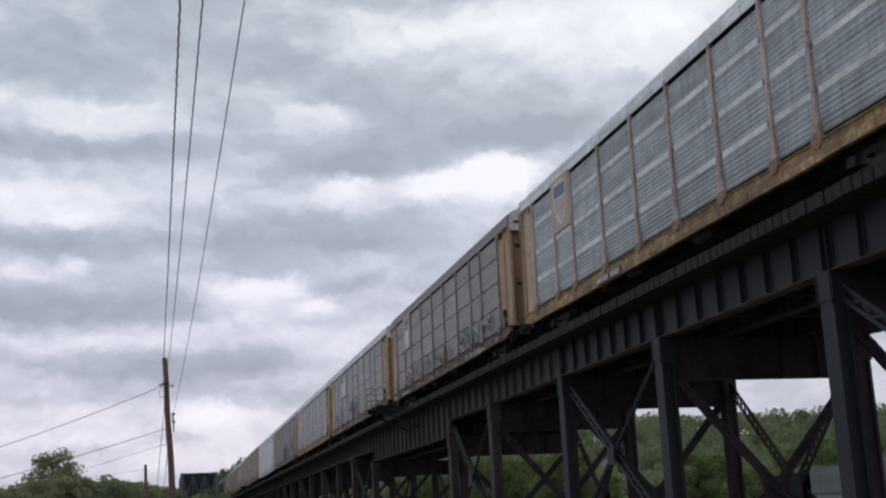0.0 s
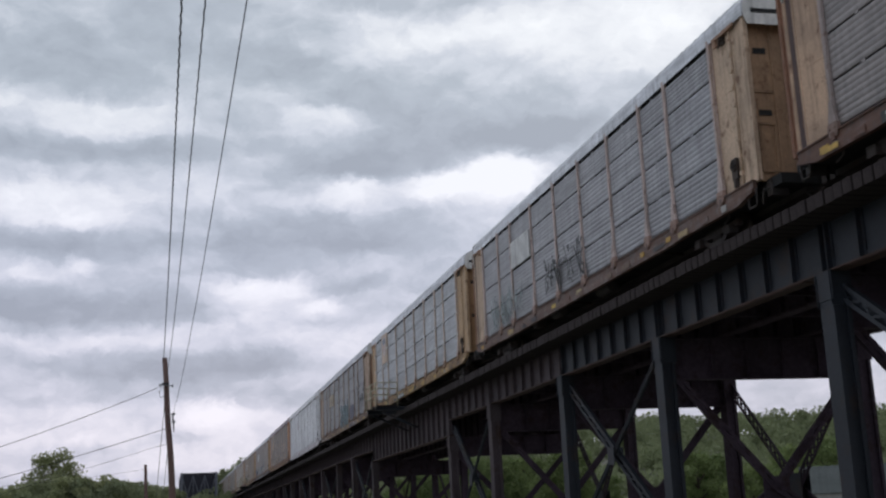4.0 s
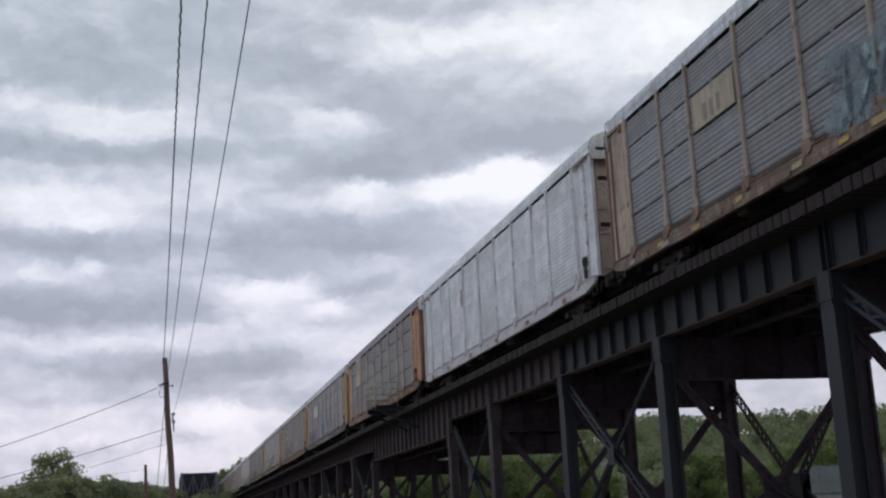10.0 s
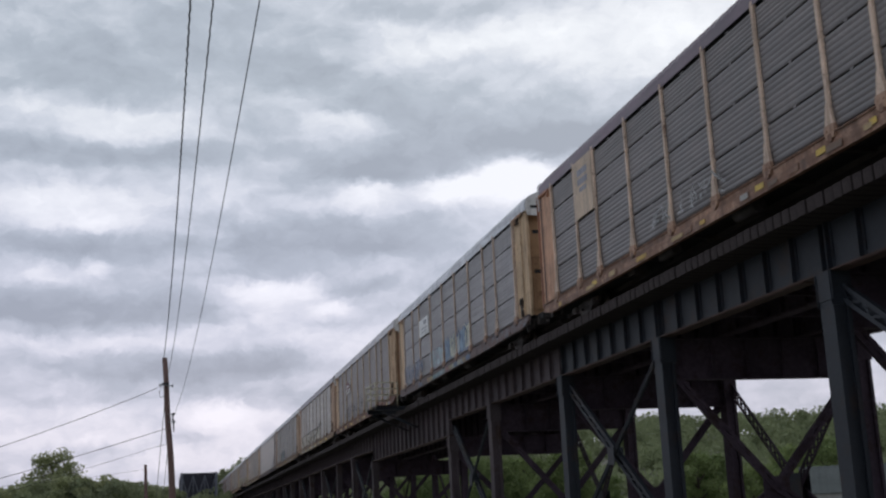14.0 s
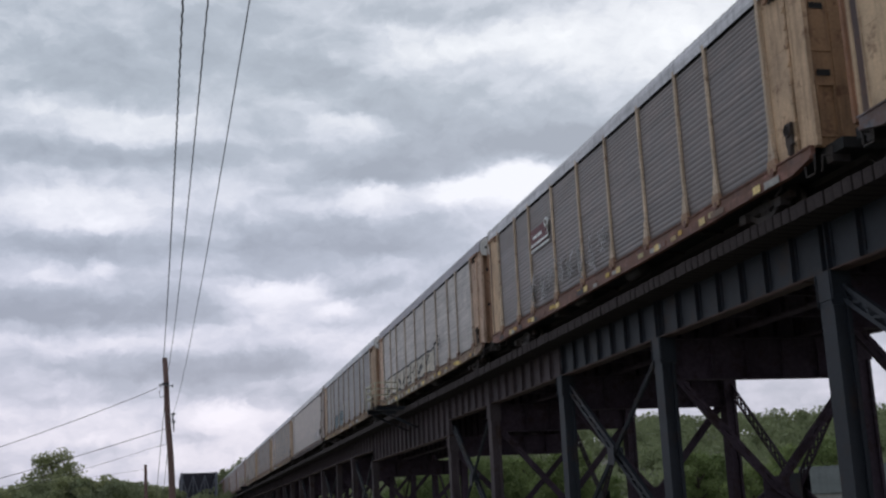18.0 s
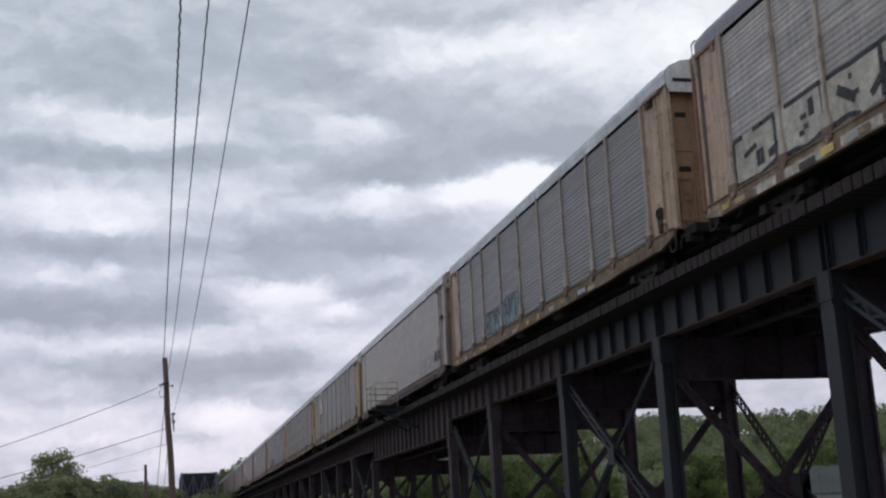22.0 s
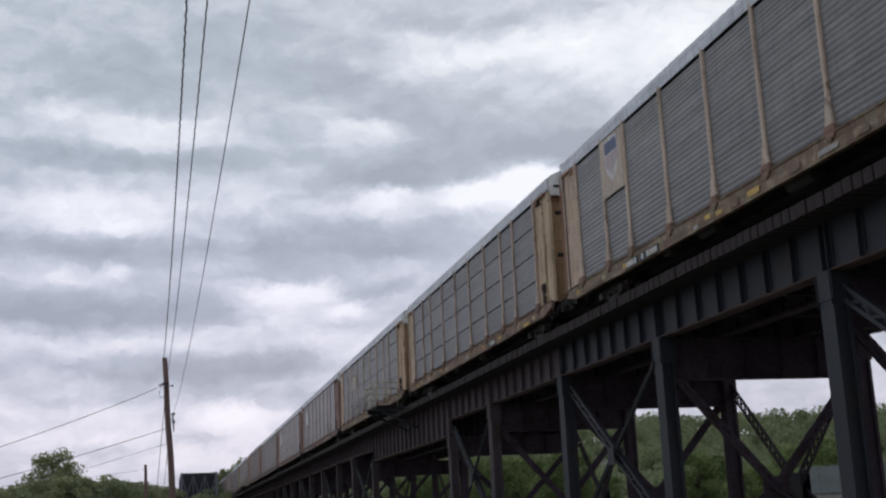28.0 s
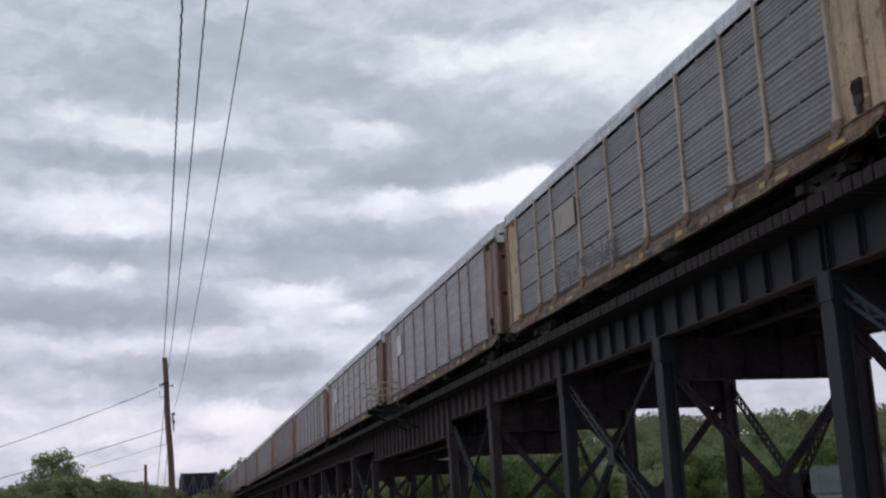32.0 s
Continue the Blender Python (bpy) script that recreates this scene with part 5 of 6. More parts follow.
tag(W[6], 11, -2.0, 3.0, SIDE_LOW + 0.1, 1.9, 6, [(0.300, 0.300, 0.300), (0.510, 0.510, 0.510)], 0.07, False)
# 7
board(W[7], 4.72, 7.08, 3.25, 4.2, (0.840, 0.850, 0.850), "white emblem board")
marks(W[7], "emblem_bar", [(5.2, 5.9, 3.85, 4.05), (5.1, 6.5, 3.62, 3.68), (5.3, 6.6, 3.45, 3.50)], (0.390, 0.405, 0.435))
mural(W[7], 12, 1.75, 4.9, SIDE_LOW + 0.05, 2.2, 4, [(0.55, 0.68, 0.74)], (0.50, 0.34, 0.40), 0.05, uneven=0.15, strokes=1)
mural(W[7], 33, -3.9, 1.2, SIDE_LOW + 0.05, 2.35, 5, [(0.66, 0.67, 0.56), (0.30, 0.42, 0.56), (0.60, 0.65, 0.67)], (0.16, 0.22, 0.38), 0.06, uneven=0.2, strokes=2)
tag(W[7], 13, 6.4, 11.5, SIDE_LOW, 2.3, 9, [(0.360, 0.375, 0.450), (0.300, 0.390, 0.570), (0.450, 0.495, 0.630)], 0.07, False)
for y, tint in ((6.6, (0.240, 0.300, 0.450)), (4.5, (0.630, 0.360, 0.150)), (3.9, (0.600, 0.510, 0.210)), (3.1, (0.300, 0.480, 0.510)), (2.2, (0.360, 0.540, 0.570)), (1.0, (0.450, 0.570, 0.540)), (0.2, (0.600, 0.240, 0.210)),
                (-0.6, (0.630, 0.570, 0.330)), (-1.6, (0.210, 0.330, 0.540)), (-2.4, (0.660, 0.630, 0.510)), (-3.3, (0.600, 0.450, 0.240)), (-4.1, (0.180, 0.300, 0.510))):
    marks(W[7], "sill_patch", [(y, y + 0.72, SILL_LOW + 0.01, SILL_LOW + 0.22)], tuple(0.45 * c + 0.06 for c in tint), -1.628)
# 8
board(W[8], 5.0, 7.0, 3.40, 4.08, (0.158, 0.045, 0.054), "maroon emblem board with white lines")
marks(W[8], "emblem_bar", [(4.8, 7.0, 3.44, 3.53), (4.8, 7.0, 3.24, 3.33), (5.6, 6.7, 3.70, 3.82), (4.86, 4.95, 3.54, 3.9)], (0.850, 0.850, 0.840))
ring_bm = bmesh.new()
tube(ring_bm, [(-1.575, 4.95 + 0.15 * math.cos(k * math.tau / 12), 3.98 + 0.15 * math.sin(k * math.tau / 12)) for k in range(13)], [0.05] * 13, 6, False)
part("emblem_ring", ring_bm, DECAL, W[8], tint=(0.850, 0.850, 0.840))
tag(W[8], 15, -1.0, 7.5, SIDE_LOW, 2.5, 8, [(0.300, 0.300, 0.300), (0.510, 0.495, 0.495), (0.405, 0.390, 0.390)], 0.08, False)
marks(W[8], "sill_reflector", [(y, y + 0.35, SILL_LOW + 0.03, SILL_LOW + 0.21) for y in (-11, -8, -5, -2, 1, 4, 7, 10)], (0.825, 0.630, 0.270), -1.630)
# 9
mural(W[9], 21, -3.3, 11.6, SIDE_LOW - 0.02, 2.28, 7, [(0.72, 0.66, 0.55), (0.68, 0.63, 0.54)], (0.045, 0.045, 0.055), 0.12, uneven=0.06, strokes=4)
tag(W[9], 22, -5.2, -3.5, 1.9, 2.8, 2, [(0.2, 0.2, 0.2), (0.08, 0.08, 0.08)], 0.09, False)
marks(W[9], "sill_reflector", [(y, y + 0.5, SILL_LOW + 0.03, SILL_LOW + 0.21) for y in (-9, -5, -1, 3, 7)], (0.850, 0.630, 0.180), -1.630)
# 10
mural(W[10], 27, 4.5, 6.9, SIDE_LOW + 0.06, 2.15, 5, [(0.31, 0.41, 0.44)], (0.11, 0.14, 0.16), 0.04, False, 0.18, 4)
mural(W[10], 17, 1.7, 4.35, SIDE_LOW + 0.06, 2.3, 5, [(0.30, 0.40, 0.44)], (0.11, 0.14, 0.16), 0.04, False, 0.2, 4)
stencil(W[10], -6.15, 4, (0.66, 0.66, 0.62))
# 11
mural(W[11], 18, -10.4, -6.9, SIDE_LOW + 0.10, 1.95, 6, [(0.62, 0.59, 0.58), (0.50, 0.46, 0.45)], (0.66, 0.62, 0.62), 0.07, False, 0.35, 4)
tag(W[11], 19, -12.2, -11.1, SIDE_LOW + 0.3, 2.1, 2, [(0.2, 0.2, 0.2), (0.03, 0.03, 0.03)], 0.26, False)
# 12
board(W[12], 7.36, 9.10, 3.2, 5.10, (0.600, 0.490, 0.390), "tan emblem board with blue lines")
crest(W[12], 8.23, 4.35, 1.15, (0.74, 0.70, 0.70), (0.16, 0.18, 0.30), (0.50, 0.34, 0.36))
stencil(W[12], 6.75, 4, (0.70, 0.72, 0.72))
stencil(W[12], 5.2, 6, (0.70, 0.72, 0.72))
# 13
stencil(W[13], -5.5, 5, (0.675, 0.675, 0.645))
# 14
board(W[14], 4.7, 6.7, 3.15, 4.15, (0.555, 0.488, 0.413), "tan emblem board")
tag(W[14], 20, 1.0, 7.0, SIDE_LOW, 2.2, 7, [(0.300, 0.300, 0.300), (0.630, 0.540, 0.540), (0.210, 0.195, 0.210)], 0.08, False)
for i in (15, 16):
    board(W[i], 8.0, 9.2, 3.2, 4.4, PALE, "white emblem board")

# worn reflectors and touched-up patches along the sills
PATCHES = ((0.62, 0.40, 0.10), (0.055, 0.05, 0.05), (0.42, 0.40, 0.37), (0.20, 0.13, 0.09), (0.50, 0.36, 0.18))
for i in (1, 2, 3, 4, 6, 8, 9, 10, 12, 13, 14, 15, 16):
    rng_sill = random.Random(70 + i)
    y = -11.9
    while y < 11.5:
        wide = rng_sill.uniform(0.25, 0.8)
        low_z = SILL_LOW + rng_sill.uniform(0.0, 0.06)
        marks(W[i], "sill_patch", [(y, y + wide, low_z, low_z + rng_sill.uniform(0.10, 0.17))], rng_sill.choice(PATCHES), -1.629)
        y += wide + rng_sill.uniform(0.7, 2.6)
    for p in POSTS:
        if rng_sill.random() < 0.6:
            marks(W[i], "sill_patch", [(p + 0.16, p + 0.16 + rng_sill.uniform(0.2, 0.5), SILL_LOW + 0.09, SILL_LOW + 0.225)], rng_sill.choice(((0.66, 0.46, 0.10), (0.60, 0.36, 0.08), (0.50, 0.42, 0.22))), -1.624)

# ---------------------------------------------------------------- poles and wires
ENDS = (((-0.24, 54.9, 9.22), (0.34, -10.0, 9.1), 0.45), ((-0.15, 54.9, 8.05), (0.58, -10.0, 8.35), 1.1), ((0.043, 54.9, 6.33), (0.883, -10.0, 7.51), 1.19))


def pole(foot, top, r0, r1, label):
    p = thing("utility_pole", label, "utility pole")
    bm = bmesh.new()
    n = 9
    f, t = Vector(foot), Vector(top)
    pts = [f.lerp(t, k / n) + Vector((0.02 * math.sin(k * 1.7), 0.02 * math.cos(k * 2.1), 0)) for k in range(n + 1)]
    tube(bm, pts, [r0 + (r1 - r0) * k / n for k in range(n + 1)], 14)
    part("pole_shaft", bm, POLE, p)
    return p


p1 = pole((0.42, 55.0, -0.3), (-0.20, 55.0, 9.28), 0.17, 0.118, "leaning brown wooden utility pole with wires and brackets")
for z, s in ((8.02, -1), (7.98, 1), (6.7, 1), (6.35, 1)):
    bm = bmesh.new()
    x = 0.42 - 0.062 * (z + 0.3) * 1.04
    beam(bm, (x, 54.82, z), (x + s * 0.32, 54.8, z + 0.02), 0.03, 0.04)
    tube(bm, [(x + s * 0.27, 54.8, z - 0.06), (x + s * 0.27, 54.8, z), (x + s * 0.27, 54.8, z + 0.07)], [0.03, 0.04, 0.025], 8)
    part("insulator_bracket", bm, METAL, p1, "grey metal bracket with insulator")
bm = bmesh.new()
tube(bm, [(-0.14 + 0.15 * math.cos(a), 54.75, 7.95 + 0.13 * math.sin(a)) for a in [k * 0.5 for k in range(9)]], [0.014] * 9, 6)
tube(bm, [(-0.30, 54.8, 8.0), (-0.42, 54.8, 7.7), (-0.36, 54.8, 7.45), (-0.12, 54.8, 7.55)], [0.014] * 4, 6)
part("drip_loop", bm, WIRE, p1)
bm = bmesh.new()
tube(bm, [(0.17, 54.78, 6.75), (0.22, 54.76, 6.2), (0.24, 54.78, 5.9)], [0.035, 0.035, 0.02], 8)
part("cable_riser", bm, WIRE, p1)
bm = bmesh.new()
box(bm, -0.30, 0.02, 54.83, 54.86, 8.05, 8.13)
part("band", bm, WIRE, p1)

pole((-1.75, 112.0, -0.3), (-2.02, 112.0, 7.5), 0.19, 0.13, "short brown wooden utility pole standing by bushes")


def wire_curve(a, b, sag, n=28, r=0.014, twist=0.0):
    """A hanging wire, drawn in its own space: from the origin along +y to its far end, sagging to -z."""
    a, b = Vector(a), Vector(b)
    length = (b - a).length
    bm = bmesh.new()
    pts = []
    for k in range(n + 1):
        t = k / n
        pts.append((0.012 * twist * math.sin(k * 2.3), length * t, -4 * sag * t * (1 - t)))
    tube(bm, pts, [r] * (n + 1), 6)
    return bm


def chord(a, b):
    """The pose of a wire's own space: y runs from a to b, z stays upright."""
    a, b = Vector(a), Vector(b)
    d = (b - a).normalized()
    side = d.cross(Vector((0, 0, 1))).normalized()
    up = side.cross(d)
    m = Matrix((side, d, up)).transposed().to_4x4()
    m.translation = a
    return m


def wire(a, b, sag, label, r=0.014, n=28, twist=0.0):
    w = thing("overhead_wire", label, "overhead wire", "wires on the pole", m=chord(a, b), data=done(wire_curve(a, b, sag, n, r, twist), "overhead_wire", WIRE))
    return w


wires = [wire(*ENDS[0], "thick twisted black service cable", 0.0145, 420, 0.75), wire(*ENDS[1], "bundled black cable strung from the pole", 0.0090, 420, 0.4),
         wire(*ENDS[2], "thin black telephone cable", 0.006)]
wire((-0.46, 54.8, 7.91), (-8.5, 47.5, 4.22), 0.12, "thin black service wire running off to houses", 0.0145)
wire((-0.14, 54.8, 6.05), (-9.3, 53.4, 3.43), 0.06, "thin black service wire running off to houses", 0.0145)
wire((-0.06, 54.8, 5.40), (-10.1, 59.2, 2.95), 0.05, "thin black service wire running off to houses", 0.009)
wire((-0.12, 54.8, 7.9), (-0.95, 80.0, 1.2), 0.05, "taut guy wire sloping down to the ground", 0.016)
wire((0.05, 54.8, 6.0), (-0.6, 84.0, 0.8), 0.05, "taut guy wire sloping down to the ground", 0.014)
wire((-2.02, 111.9, 7.1), (-24.77, 107.09, 5.85), 0.5, "thin black wire from the short pole", 0.012)


# ---------------------------------------------------------------- trees
def tree_meshes(seed, height, spread, clumps, leaves, size, leaf=LEAF, skirt=0.26):
    rng = random.Random(seed)
    bm = bmesh.new()
    fork = height * 0.32
    tube(bm, [(0, 0, -0.3), (0.05, 0.03, fork * 0.5), (0.1, -0.05, fork), (0.0, 0.1, height * 0.62), (0.1, 0.0, height * 0.85)],
         [height * 0.028, height * 0.022, height * 0.018, height * 0.010, height * 0.004], 8)
    tips = []
    for k in range(clumps):
        a = k * 2.4 + rng.uniform(-0.4, 0.4)
        u = (k + 0.5) / clumps
        z = height * (skirt + (0.94 - skirt) * u)
        reach = spread * math.sqrt(max(0.05, 1 - (abs(u - 0.38) / 0.68) ** 2)) * rng.uniform(0.55, 1.05)
        tip = Vector((math.cos(a) * reach, math.sin(a) * reach, z + rng.uniform(-0.5, 0.5)))
        tips.append(tip)
        base = Vector((0.05, 0, max(fork * 0.8, z - reach * 0.9)))
        mid = base.lerp(tip, 0.55) + Vector((0, 0, 0.12 * reach))
        tube(bm, [base, mid, tip], [height * 0.008, height * 0.005, height * 0.002], 5, False)
    trunk = done(bm, "trunk", BARK)
    nrg = np.random.RandomState(seed)
    pts = []
    for tip in tips:
        r = spread * rng.uniform(0.22, 0.40)
        g = nrg.normal(size=(leaves, 3))
        g = g / np.linalg.norm(g, axis=1)[:, None] * (nrg.rand(leaves, 1) ** 0.45) * r * np.array([1.15, 1.15, 0.8])
        pts.append(g + np.array(tip))
    p = np.concatenate(pts)
    n = len(p)
    a = nrg.normal(size=(n, 3))
    a /= np.linalg.norm(a, axis=1)[:, None]
    b = np.cross(a, nrg.normal(size=(n, 3)))
    b /= np.linalg.norm(b, axis=1)[:, None]
    s = size * nrg.uniform(0.6, 1.3, size=(n, 1))
    v = np.stack([p - a * s, p - b * s * 0.6, p + a * s, p + b * s * 0.6], axis=1).reshape(-1, 3)
    return trunk, from_quads("crown", v, leaf)


KINDS = [tree_meshes(11, 12.0, 3.5, 60, 150, 0.19, LEAF_PALE, 0.10), tree_meshes(12, 8.5, 3.3, 32, 190, 0.20), tree_meshes(13, 6.5, 3.4, 28, 190, 0.2), tree_meshes(14, 10.0, 3.0, 32, 180, 0.2),
         tree_meshes(15, 8.5, 3.3, 32, 190, 0.20, LEAF_PALE), tree_meshes(16, 6.5, 3.4, 28, 190, 0.2, LEAF_PALE), tree_meshes(17, 10.0, 3.0, 26, 150, 0.2, LEAF_PALE)]


def tree(kind, x, y, scale, turn, label):
    t = thing("tree", label, "tree", "trees beyond the viaduct and the road", m=pose(x, y, ground_height(x, y) - 0.1, 0, 0, turn))
    t.scale = (scale, scale, scale)
    part("trunk", KINDS[kind][0], BARK, t)
    part("crown", KINDS[kind][1], LEAF, t, "uneven green spring foliage")
    return t


tall_tree = tree(0, -13.3, 150, 0.97, 110, "tall rounded green tree rising above bushes")
tree(6, -16.6, 149, 0.80, 70, "slender green tree beside a taller one")
random.seed(9)
for k in range(60):
    # the row of bushes and small trees beyond the pole
    x = -30 + k * 0.46 + random.uniform(-1.0, 1.0)
    y = random.uniform(126, 172)
    kind = random.choice((4, 5, 5))
    tree(kind, x * y / 150, y, random.uniform(0.70, 0.90) * (1.02 if kind == 4 else 1.24), random.uniform(0, 360), "bushy green tree in a thick roadside row")
for x, y, k, turn in ((-7.9, 166, 1.02, 20), (-5.9, 171, 1.04, 130), (-4.1, 164, 0.98, 250), (-2.3, 170, 0.95, 310), (-0.7, 167, 0.90, 75)):
    tree(4, x * y / 150, y, k, turn, "bushy green tree in a thick roadside row")
for k in range(56):
    az = radians(random.uniform(6, 42))
    r = random.uniform(95, 235)
    tree(random.choice((1, 2, 3)), max(r * math.sin(az), 26 + 0.06 * r), r * math.cos(az), random.uniform(0.75, 1.1) * (0.72 if r < 130 else 0.9), random.uniform(0, 360), "green broad-leaved tree behind the viaduct")


for x, y, k in ((12.3, 336, 1.45), (15.6, 338, 1.5), (9.6, 345, 1.3), (18.5, 341, 1.4), (22, 344, 1.3)):
    tree(6, x, y, k * 0.56, 40 * x, "hazy green tree behind the truss bridge")


def woods():
    """The wooded ridge: crowns of coarse leaf clumps, too far off to count."""
    rg = np.random.RandomState(4)
    out = []
    for k in range(1500):
        az = radians(rg.uniform(-14, 52))
        r = rg.uniform(235, 450)
        x, y = r * math.sin(az), r * math.cos(az)
        h = rg.uniform(5.5, 9.5) * (1.0 if az > 0.06 else 0.8)
        w = h * rg.uniform(0.32, 0.5)
        n = 250
        g = rg.normal(size=(n, 3))
        g = g / np.linalg.norm(g, axis=1)[:, None] * (rg.rand(n, 1) ** 0.4) * np.array([w, w, h * 0.42])
        c = g + np.array([x, y, ground_height(x, y) + h * 0.55])
        a = rg.normal(size=(n, 3))
        a /= np.linalg.norm(a, axis=1)[:, None]
        b = np.cross(a, rg.normal(size=(n, 3)))
        b /= np.linalg.norm(b, axis=1)[:, None]
        s = rg.uniform(0.28, 0.6, size=(n, 1))
        out.append(np.stack([c - a * s, c - b * s * 0.7, c + a * s, c + b * s * 0.7], axis=1).reshape(-1, 3))
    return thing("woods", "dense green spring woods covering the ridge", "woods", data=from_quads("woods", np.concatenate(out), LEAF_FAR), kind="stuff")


woods()


# ---------------------------------------------------------------- truss bridge in the distance
def truss_bridge():
    t = thing("truss_bridge", "dark blue steel truss bridge beyond the train", "bridge")
    x0, x1, y0, low, top = 3.2, 11.4, 296.0, 6.0, 14.75
    for y in (y0, y0 + 14, y0 + 28, y0 + 42):
        for x in (x0, x1):
            bm = bmesh.new()
            beam(bm, (x, y, -0.5), (x, y, top), 0.6, 0.6, (0, 1, 0))
            part("truss_post", bm, TRUSS_PALE if y == y0 else TRUSS, t)
        bm = bmesh.new()
        beam(bm, (x0, y, top - 0.2), (x1, y, top - 0.2), 0.5, 0.6)
        beam(bm, (x0, y, low + 4), (x1, y, low + 4), 0.4, 0.5)
        part("portal_beam", bm, TRUSS, t)
    for k in range(3):
        for i in range(3):
            bm = bmesh.new()
            xa, xb = x0 + (x1 - x0) * i / 3, x0 + (x1 - x0) * (i + 1) / 3
            ya = y0 + 0.3 + k * 14
            beam(bm, (xa, ya, top - 0.4), (xb, ya, low - 1), 0.2, 0.2, (0, 1, 0))
            beam(bm, (xb, ya + 0.3, top - 0.4), (xa, ya + 0.3, low - 1), 0.2, 0.2, (0, 1, 0))
            if i:
                beam(bm, (xa, ya - 0.2, top - 0.4), (xa, ya - 0.2, low - 1), 0.2, 0.22, (0, 1, 0))
            part("portal_brace", bm, TRUSS_PALE if k == 0 else TRUSS, t)
    for x in (x0, x1):
        for k in range(3):
            bm = bmesh.new()
            beam(bm, (x, y0 + k * 14, top), (x, y0 + k * 14 + 14, low), 0.4, 0.4, (1, 0, 0))
            part("side_diagonal", bm, TRUSS, t)
        for z in (low, top):
            bm = bmesh.new()
            beam(bm, (x, y0, z), (x, y0 + 42, z), 0.5, 0.5)
            part("chord", bm, TRUSS, t)
    bm = bmesh.new()
    box(bm, x0 - 0.3, x1 + 0.3, y0 + 1, y0 + 42, low - 0.9, low - 0.3)
    part("bridge_deck", bm, TRUSS, t)
    bm = bmesh.new()
    box(bm, x0 + 0.4, x1 - 0.4, y0 + 20, y0 + 20.4, low, top - 0.6)
    part("wind_bracing", bm, TRUSS, t)


truss_bridge()


# ---------------------------------------------------------------- shed beyond the viaduct
def shed(x, y, turn, wide, deep, tall, label):
    s = thing("shed", label, "shed", m=pose(x, y, ground_height(x, y), 0, 0, turn))
    bm = bmesh.new()
    for a in (-1, 1):
        box(bm, -wide / 2, wide / 2, a * deep / 2 - 0.1, a * deep / 2 + 0.1, -0.2, tall * 0.55)
        box(bm, a * (wide / 2 - 0.1) - 0.1, a * (wide / 2 - 0.1) + 0.1, -deep / 2 + 0.1, deep / 2 - 0.1, -0.2, tall * 0.55)
    part("wall", bm, WALLING, s)
    for a in (-1, 1):
        bm = bmesh.new()
        n = int(wide / 0.2)
        eave, ridge = [], []
        for k in range(n + 1):
            x0 = -wide / 2 - 0.3 + (wide + 0.6) * k / n
            up = 0.03 if k % 2 else 0.0
            eave.append(bm.verts.new((x0, a * (deep / 2 + 0.4), tall * 0.52 + up)))
            ridge.append(bm.verts.new((x0, 0, tall + up)))
        for k in range(n):
            bm.faces.new((eave[k], eave[k + 1], ridge[k + 1], ridge[k]))
        thick = bmesh.ops.extrude_face_region(bm, geom=bm.faces[:])
        bmesh.ops.translate(bm, vec=(0, 0, -0.05), verts=[v for v in thick["geom"] if isinstance(v, bmesh.types.BMVert)])
        bmesh.ops.recalc_face_normals(bm, faces=bm.faces)
        part("roof", bm, SHEET, s, "grey metal sheet roof")


shed(49.5, 78.0, -30, 9.0, 6.0, 4.1, "low shed with a grey-green metal roof")

# ---------------------------------------------------------------- sleepers under the rails
def sleeper_box(bm, y, end, sink):
    """A deep bridge tie with chamfered upper edges, notched down over the girders."""
    z0, z1, c = 7.61 - sink, 7.92 - sink, 0.02
    ring = [(y - 0.155, z0), (y + 0.155, z0), (y + 0.155, z1 - c), (y + 0.155 - c, z1), (y - 0.155 + c, z1), (y - 0.155, z1 - c)]
    a, b = [[bm.verts.new((x, u, v)) for u, v in ring] for x in (end, 22.0)]
    for k in range(6):
        bm.faces.new((a[k], b[k], b[(k + 1) % 6], a[(k + 1) % 6]))
    bm.faces.new(a)
    bm.faces.new(b[::-1])


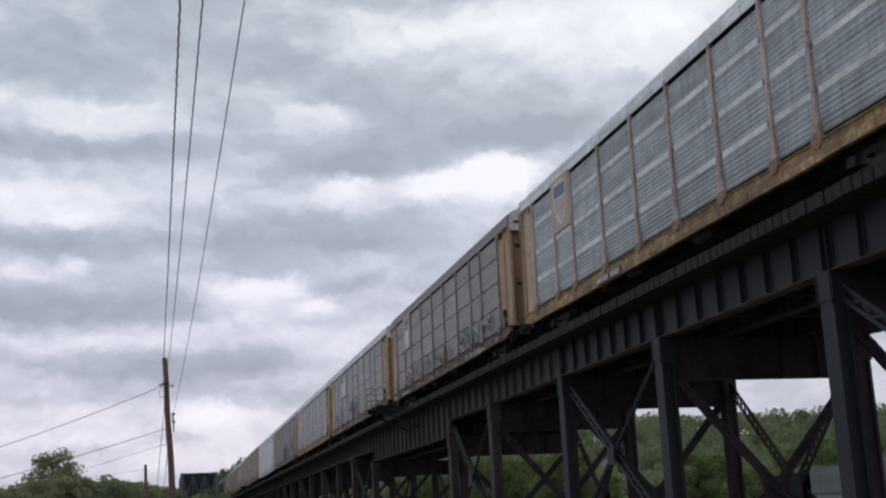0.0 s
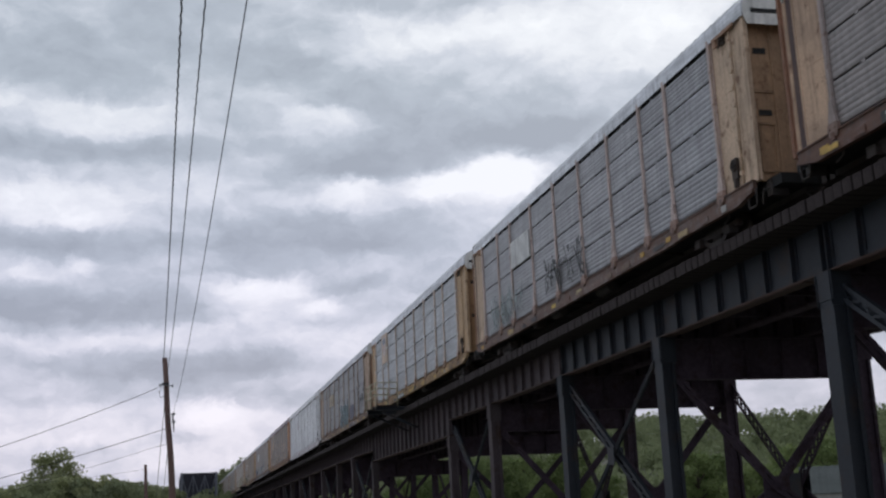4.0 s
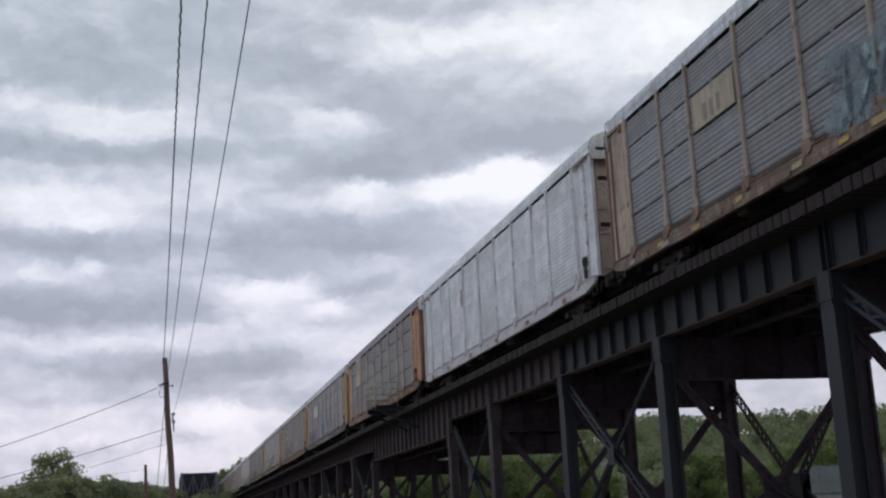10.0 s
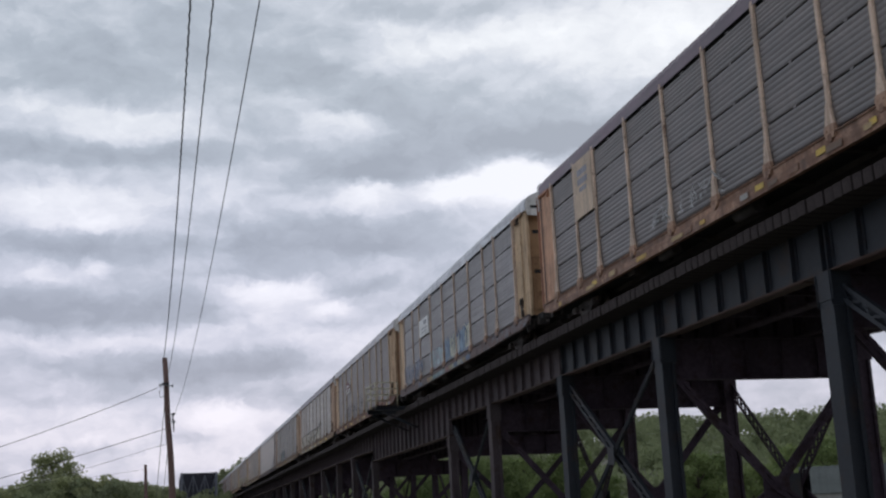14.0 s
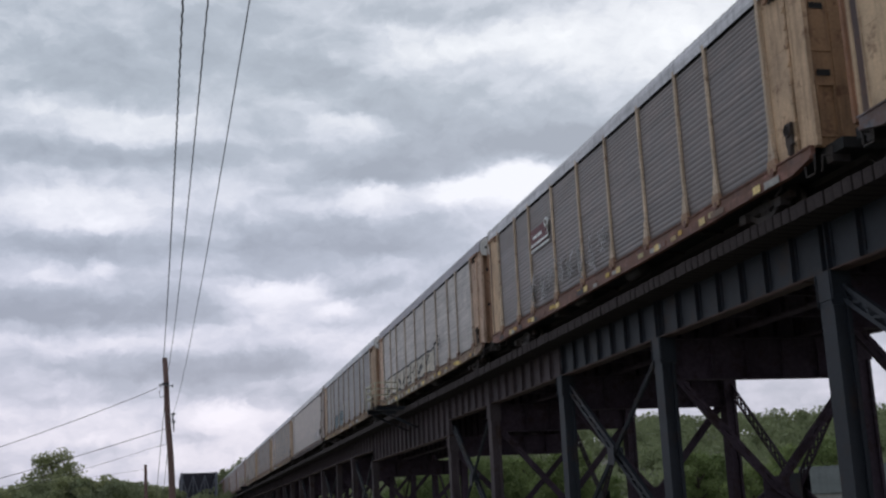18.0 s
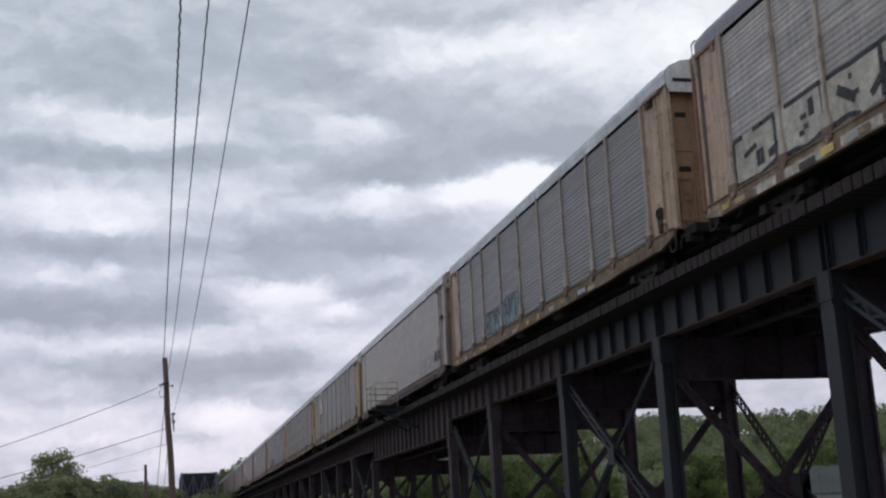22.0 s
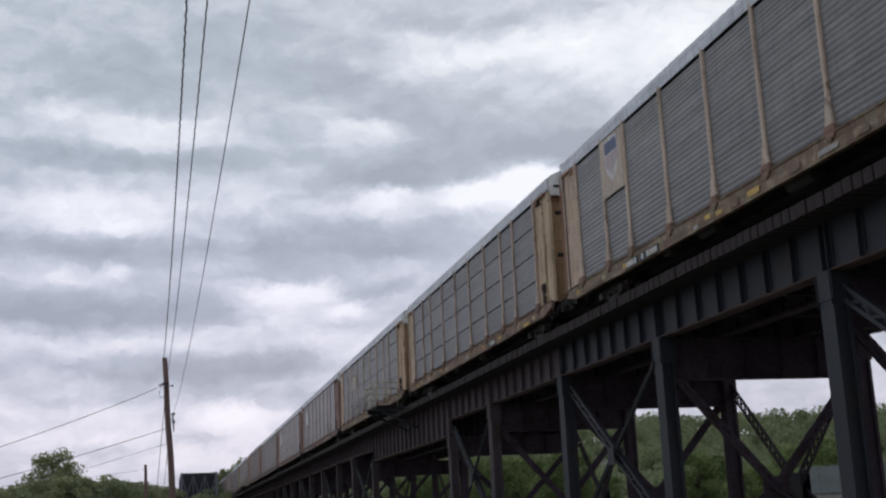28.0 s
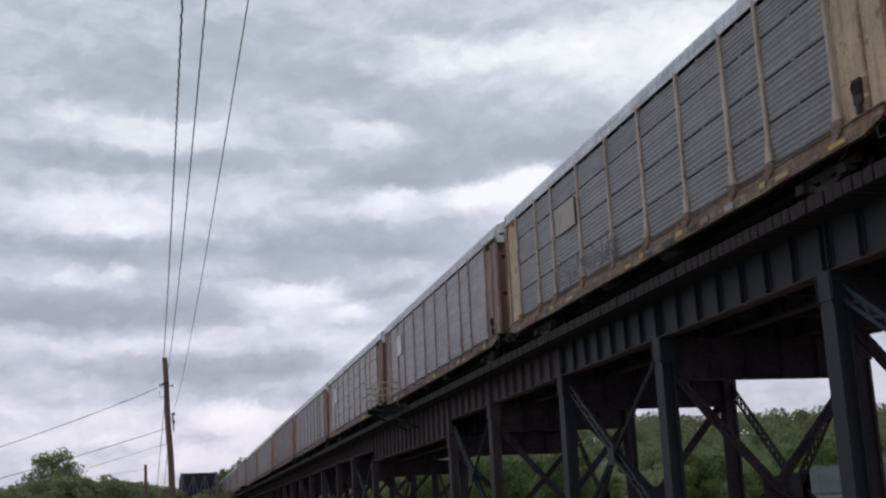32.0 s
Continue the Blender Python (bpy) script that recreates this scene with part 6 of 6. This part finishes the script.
bm = bmesh.new()
sleeper_box(bm, 0.0, 13.24, 0.0)
sleeper_mesh = done(bm, "sleeper", TIMBER)
TIE_STEP = 0.36
for k in range(300):
    part("sleeper", sleeper_mesh, TIMBER, viaduct, at=pose(random.uniform(-0.02, 0.02), 2 + k * TIE_STEP, random.uniform(-0.01, 0.0)))
ys = [2 - TIE_STEP * (k + 1) for k in range(1120)] + [2 + TIE_STEP * (300 + k) for k in range(1180)]
bm = bmesh.new()
for y in ys:
    sleeper_box(bm, y, 13.24 + random.uniform(-0.02, 0.02), random.uniform(0.0, 0.01))
tagged(part("deck_timber", bm, TIMBER, viaduct), kind="stuff")


# ---------------------------------------------------------------- what moves
def travelled(t):
    return 12.352 * t


SWAY_T = [0, 1, 2, 3, 6, 7, 8, 9, 10, 11, 12, 13, 14, 17, 18, 19, 20, 21, 22, 23, 24, 25, 28, 29, 30, 31, 32]
SWAY_1 = [-6, -3, -4, -5, 2, -3, -5, 4, -4, 10, 3, 12, 13, 3, -1, -3, 0, 9, -5, 5, -6, 12, 6, -3, 7, -2, -2]
SWAY_2 = [-7, -4, -4, -5, 3, -9, 0, -4, 0, 5, 6, 13, 9, 4, 1, -2, 5, 3, 2, -4, 0, 3, 0, -1, -1, 1, -2]
SWAY_3 = [-10, 1, -3, -6, -2, -6, -6, 1, 1, 12, 15, 16, 23, 4, 1, -9, 0, -1, 0, -4, -7, 6, 1, 0, 2, -1, -2]


def motions():
    walk(clouds, [(0.0, pose(0, 0, 0)), (16.0, pose(32.5, 23.5, 0)), (32.0, pose(65, 47, 0))])
    for i, car in enumerate(wagons):
        y0 = 30.65 + PITCH * i + NUDGE.get(i, -0.5)
        walk(car, [(float(t), pose(TRACK_X, y0 - travelled(t), RAIL_Z)) for t in range(0, 33, 4)])
    for w, e, sway, k in zip(wires, ENDS, (SWAY_1, SWAY_2, SWAY_3), (1.0, 0.41, 0.23)):
        base = chord(e[0], e[1])
        walk(w, [(float(t), base @ pose(0, 0, 0, 0, k * (s - sway[0]), 0)) for t, s in zip(SWAY_T, sway)])
    lean = [(0, 0), (6, 0), (9, 0.05), (14, 0.05), (20, 0.02), (24, -0.05), (32, -0.07)]
    base = tall_tree.matrix_basis.copy()
    walk(tall_tree, [(float(t), pose(*base.translation, 0, 3 * a, 110)) for t, a in lean])


# uneven slack in the couplings
NUDGE = {0: -0.3, 1: -0.25, 2: -0.13, 3: -0.12, 4: -0.13, 5: -0.2, 6: -0.2, 7: -0.15, 8: -0.26, 9: -0.48, 10: -0.3, 11: -0.4, 12: -0.38, 13: -0.52}
motions()
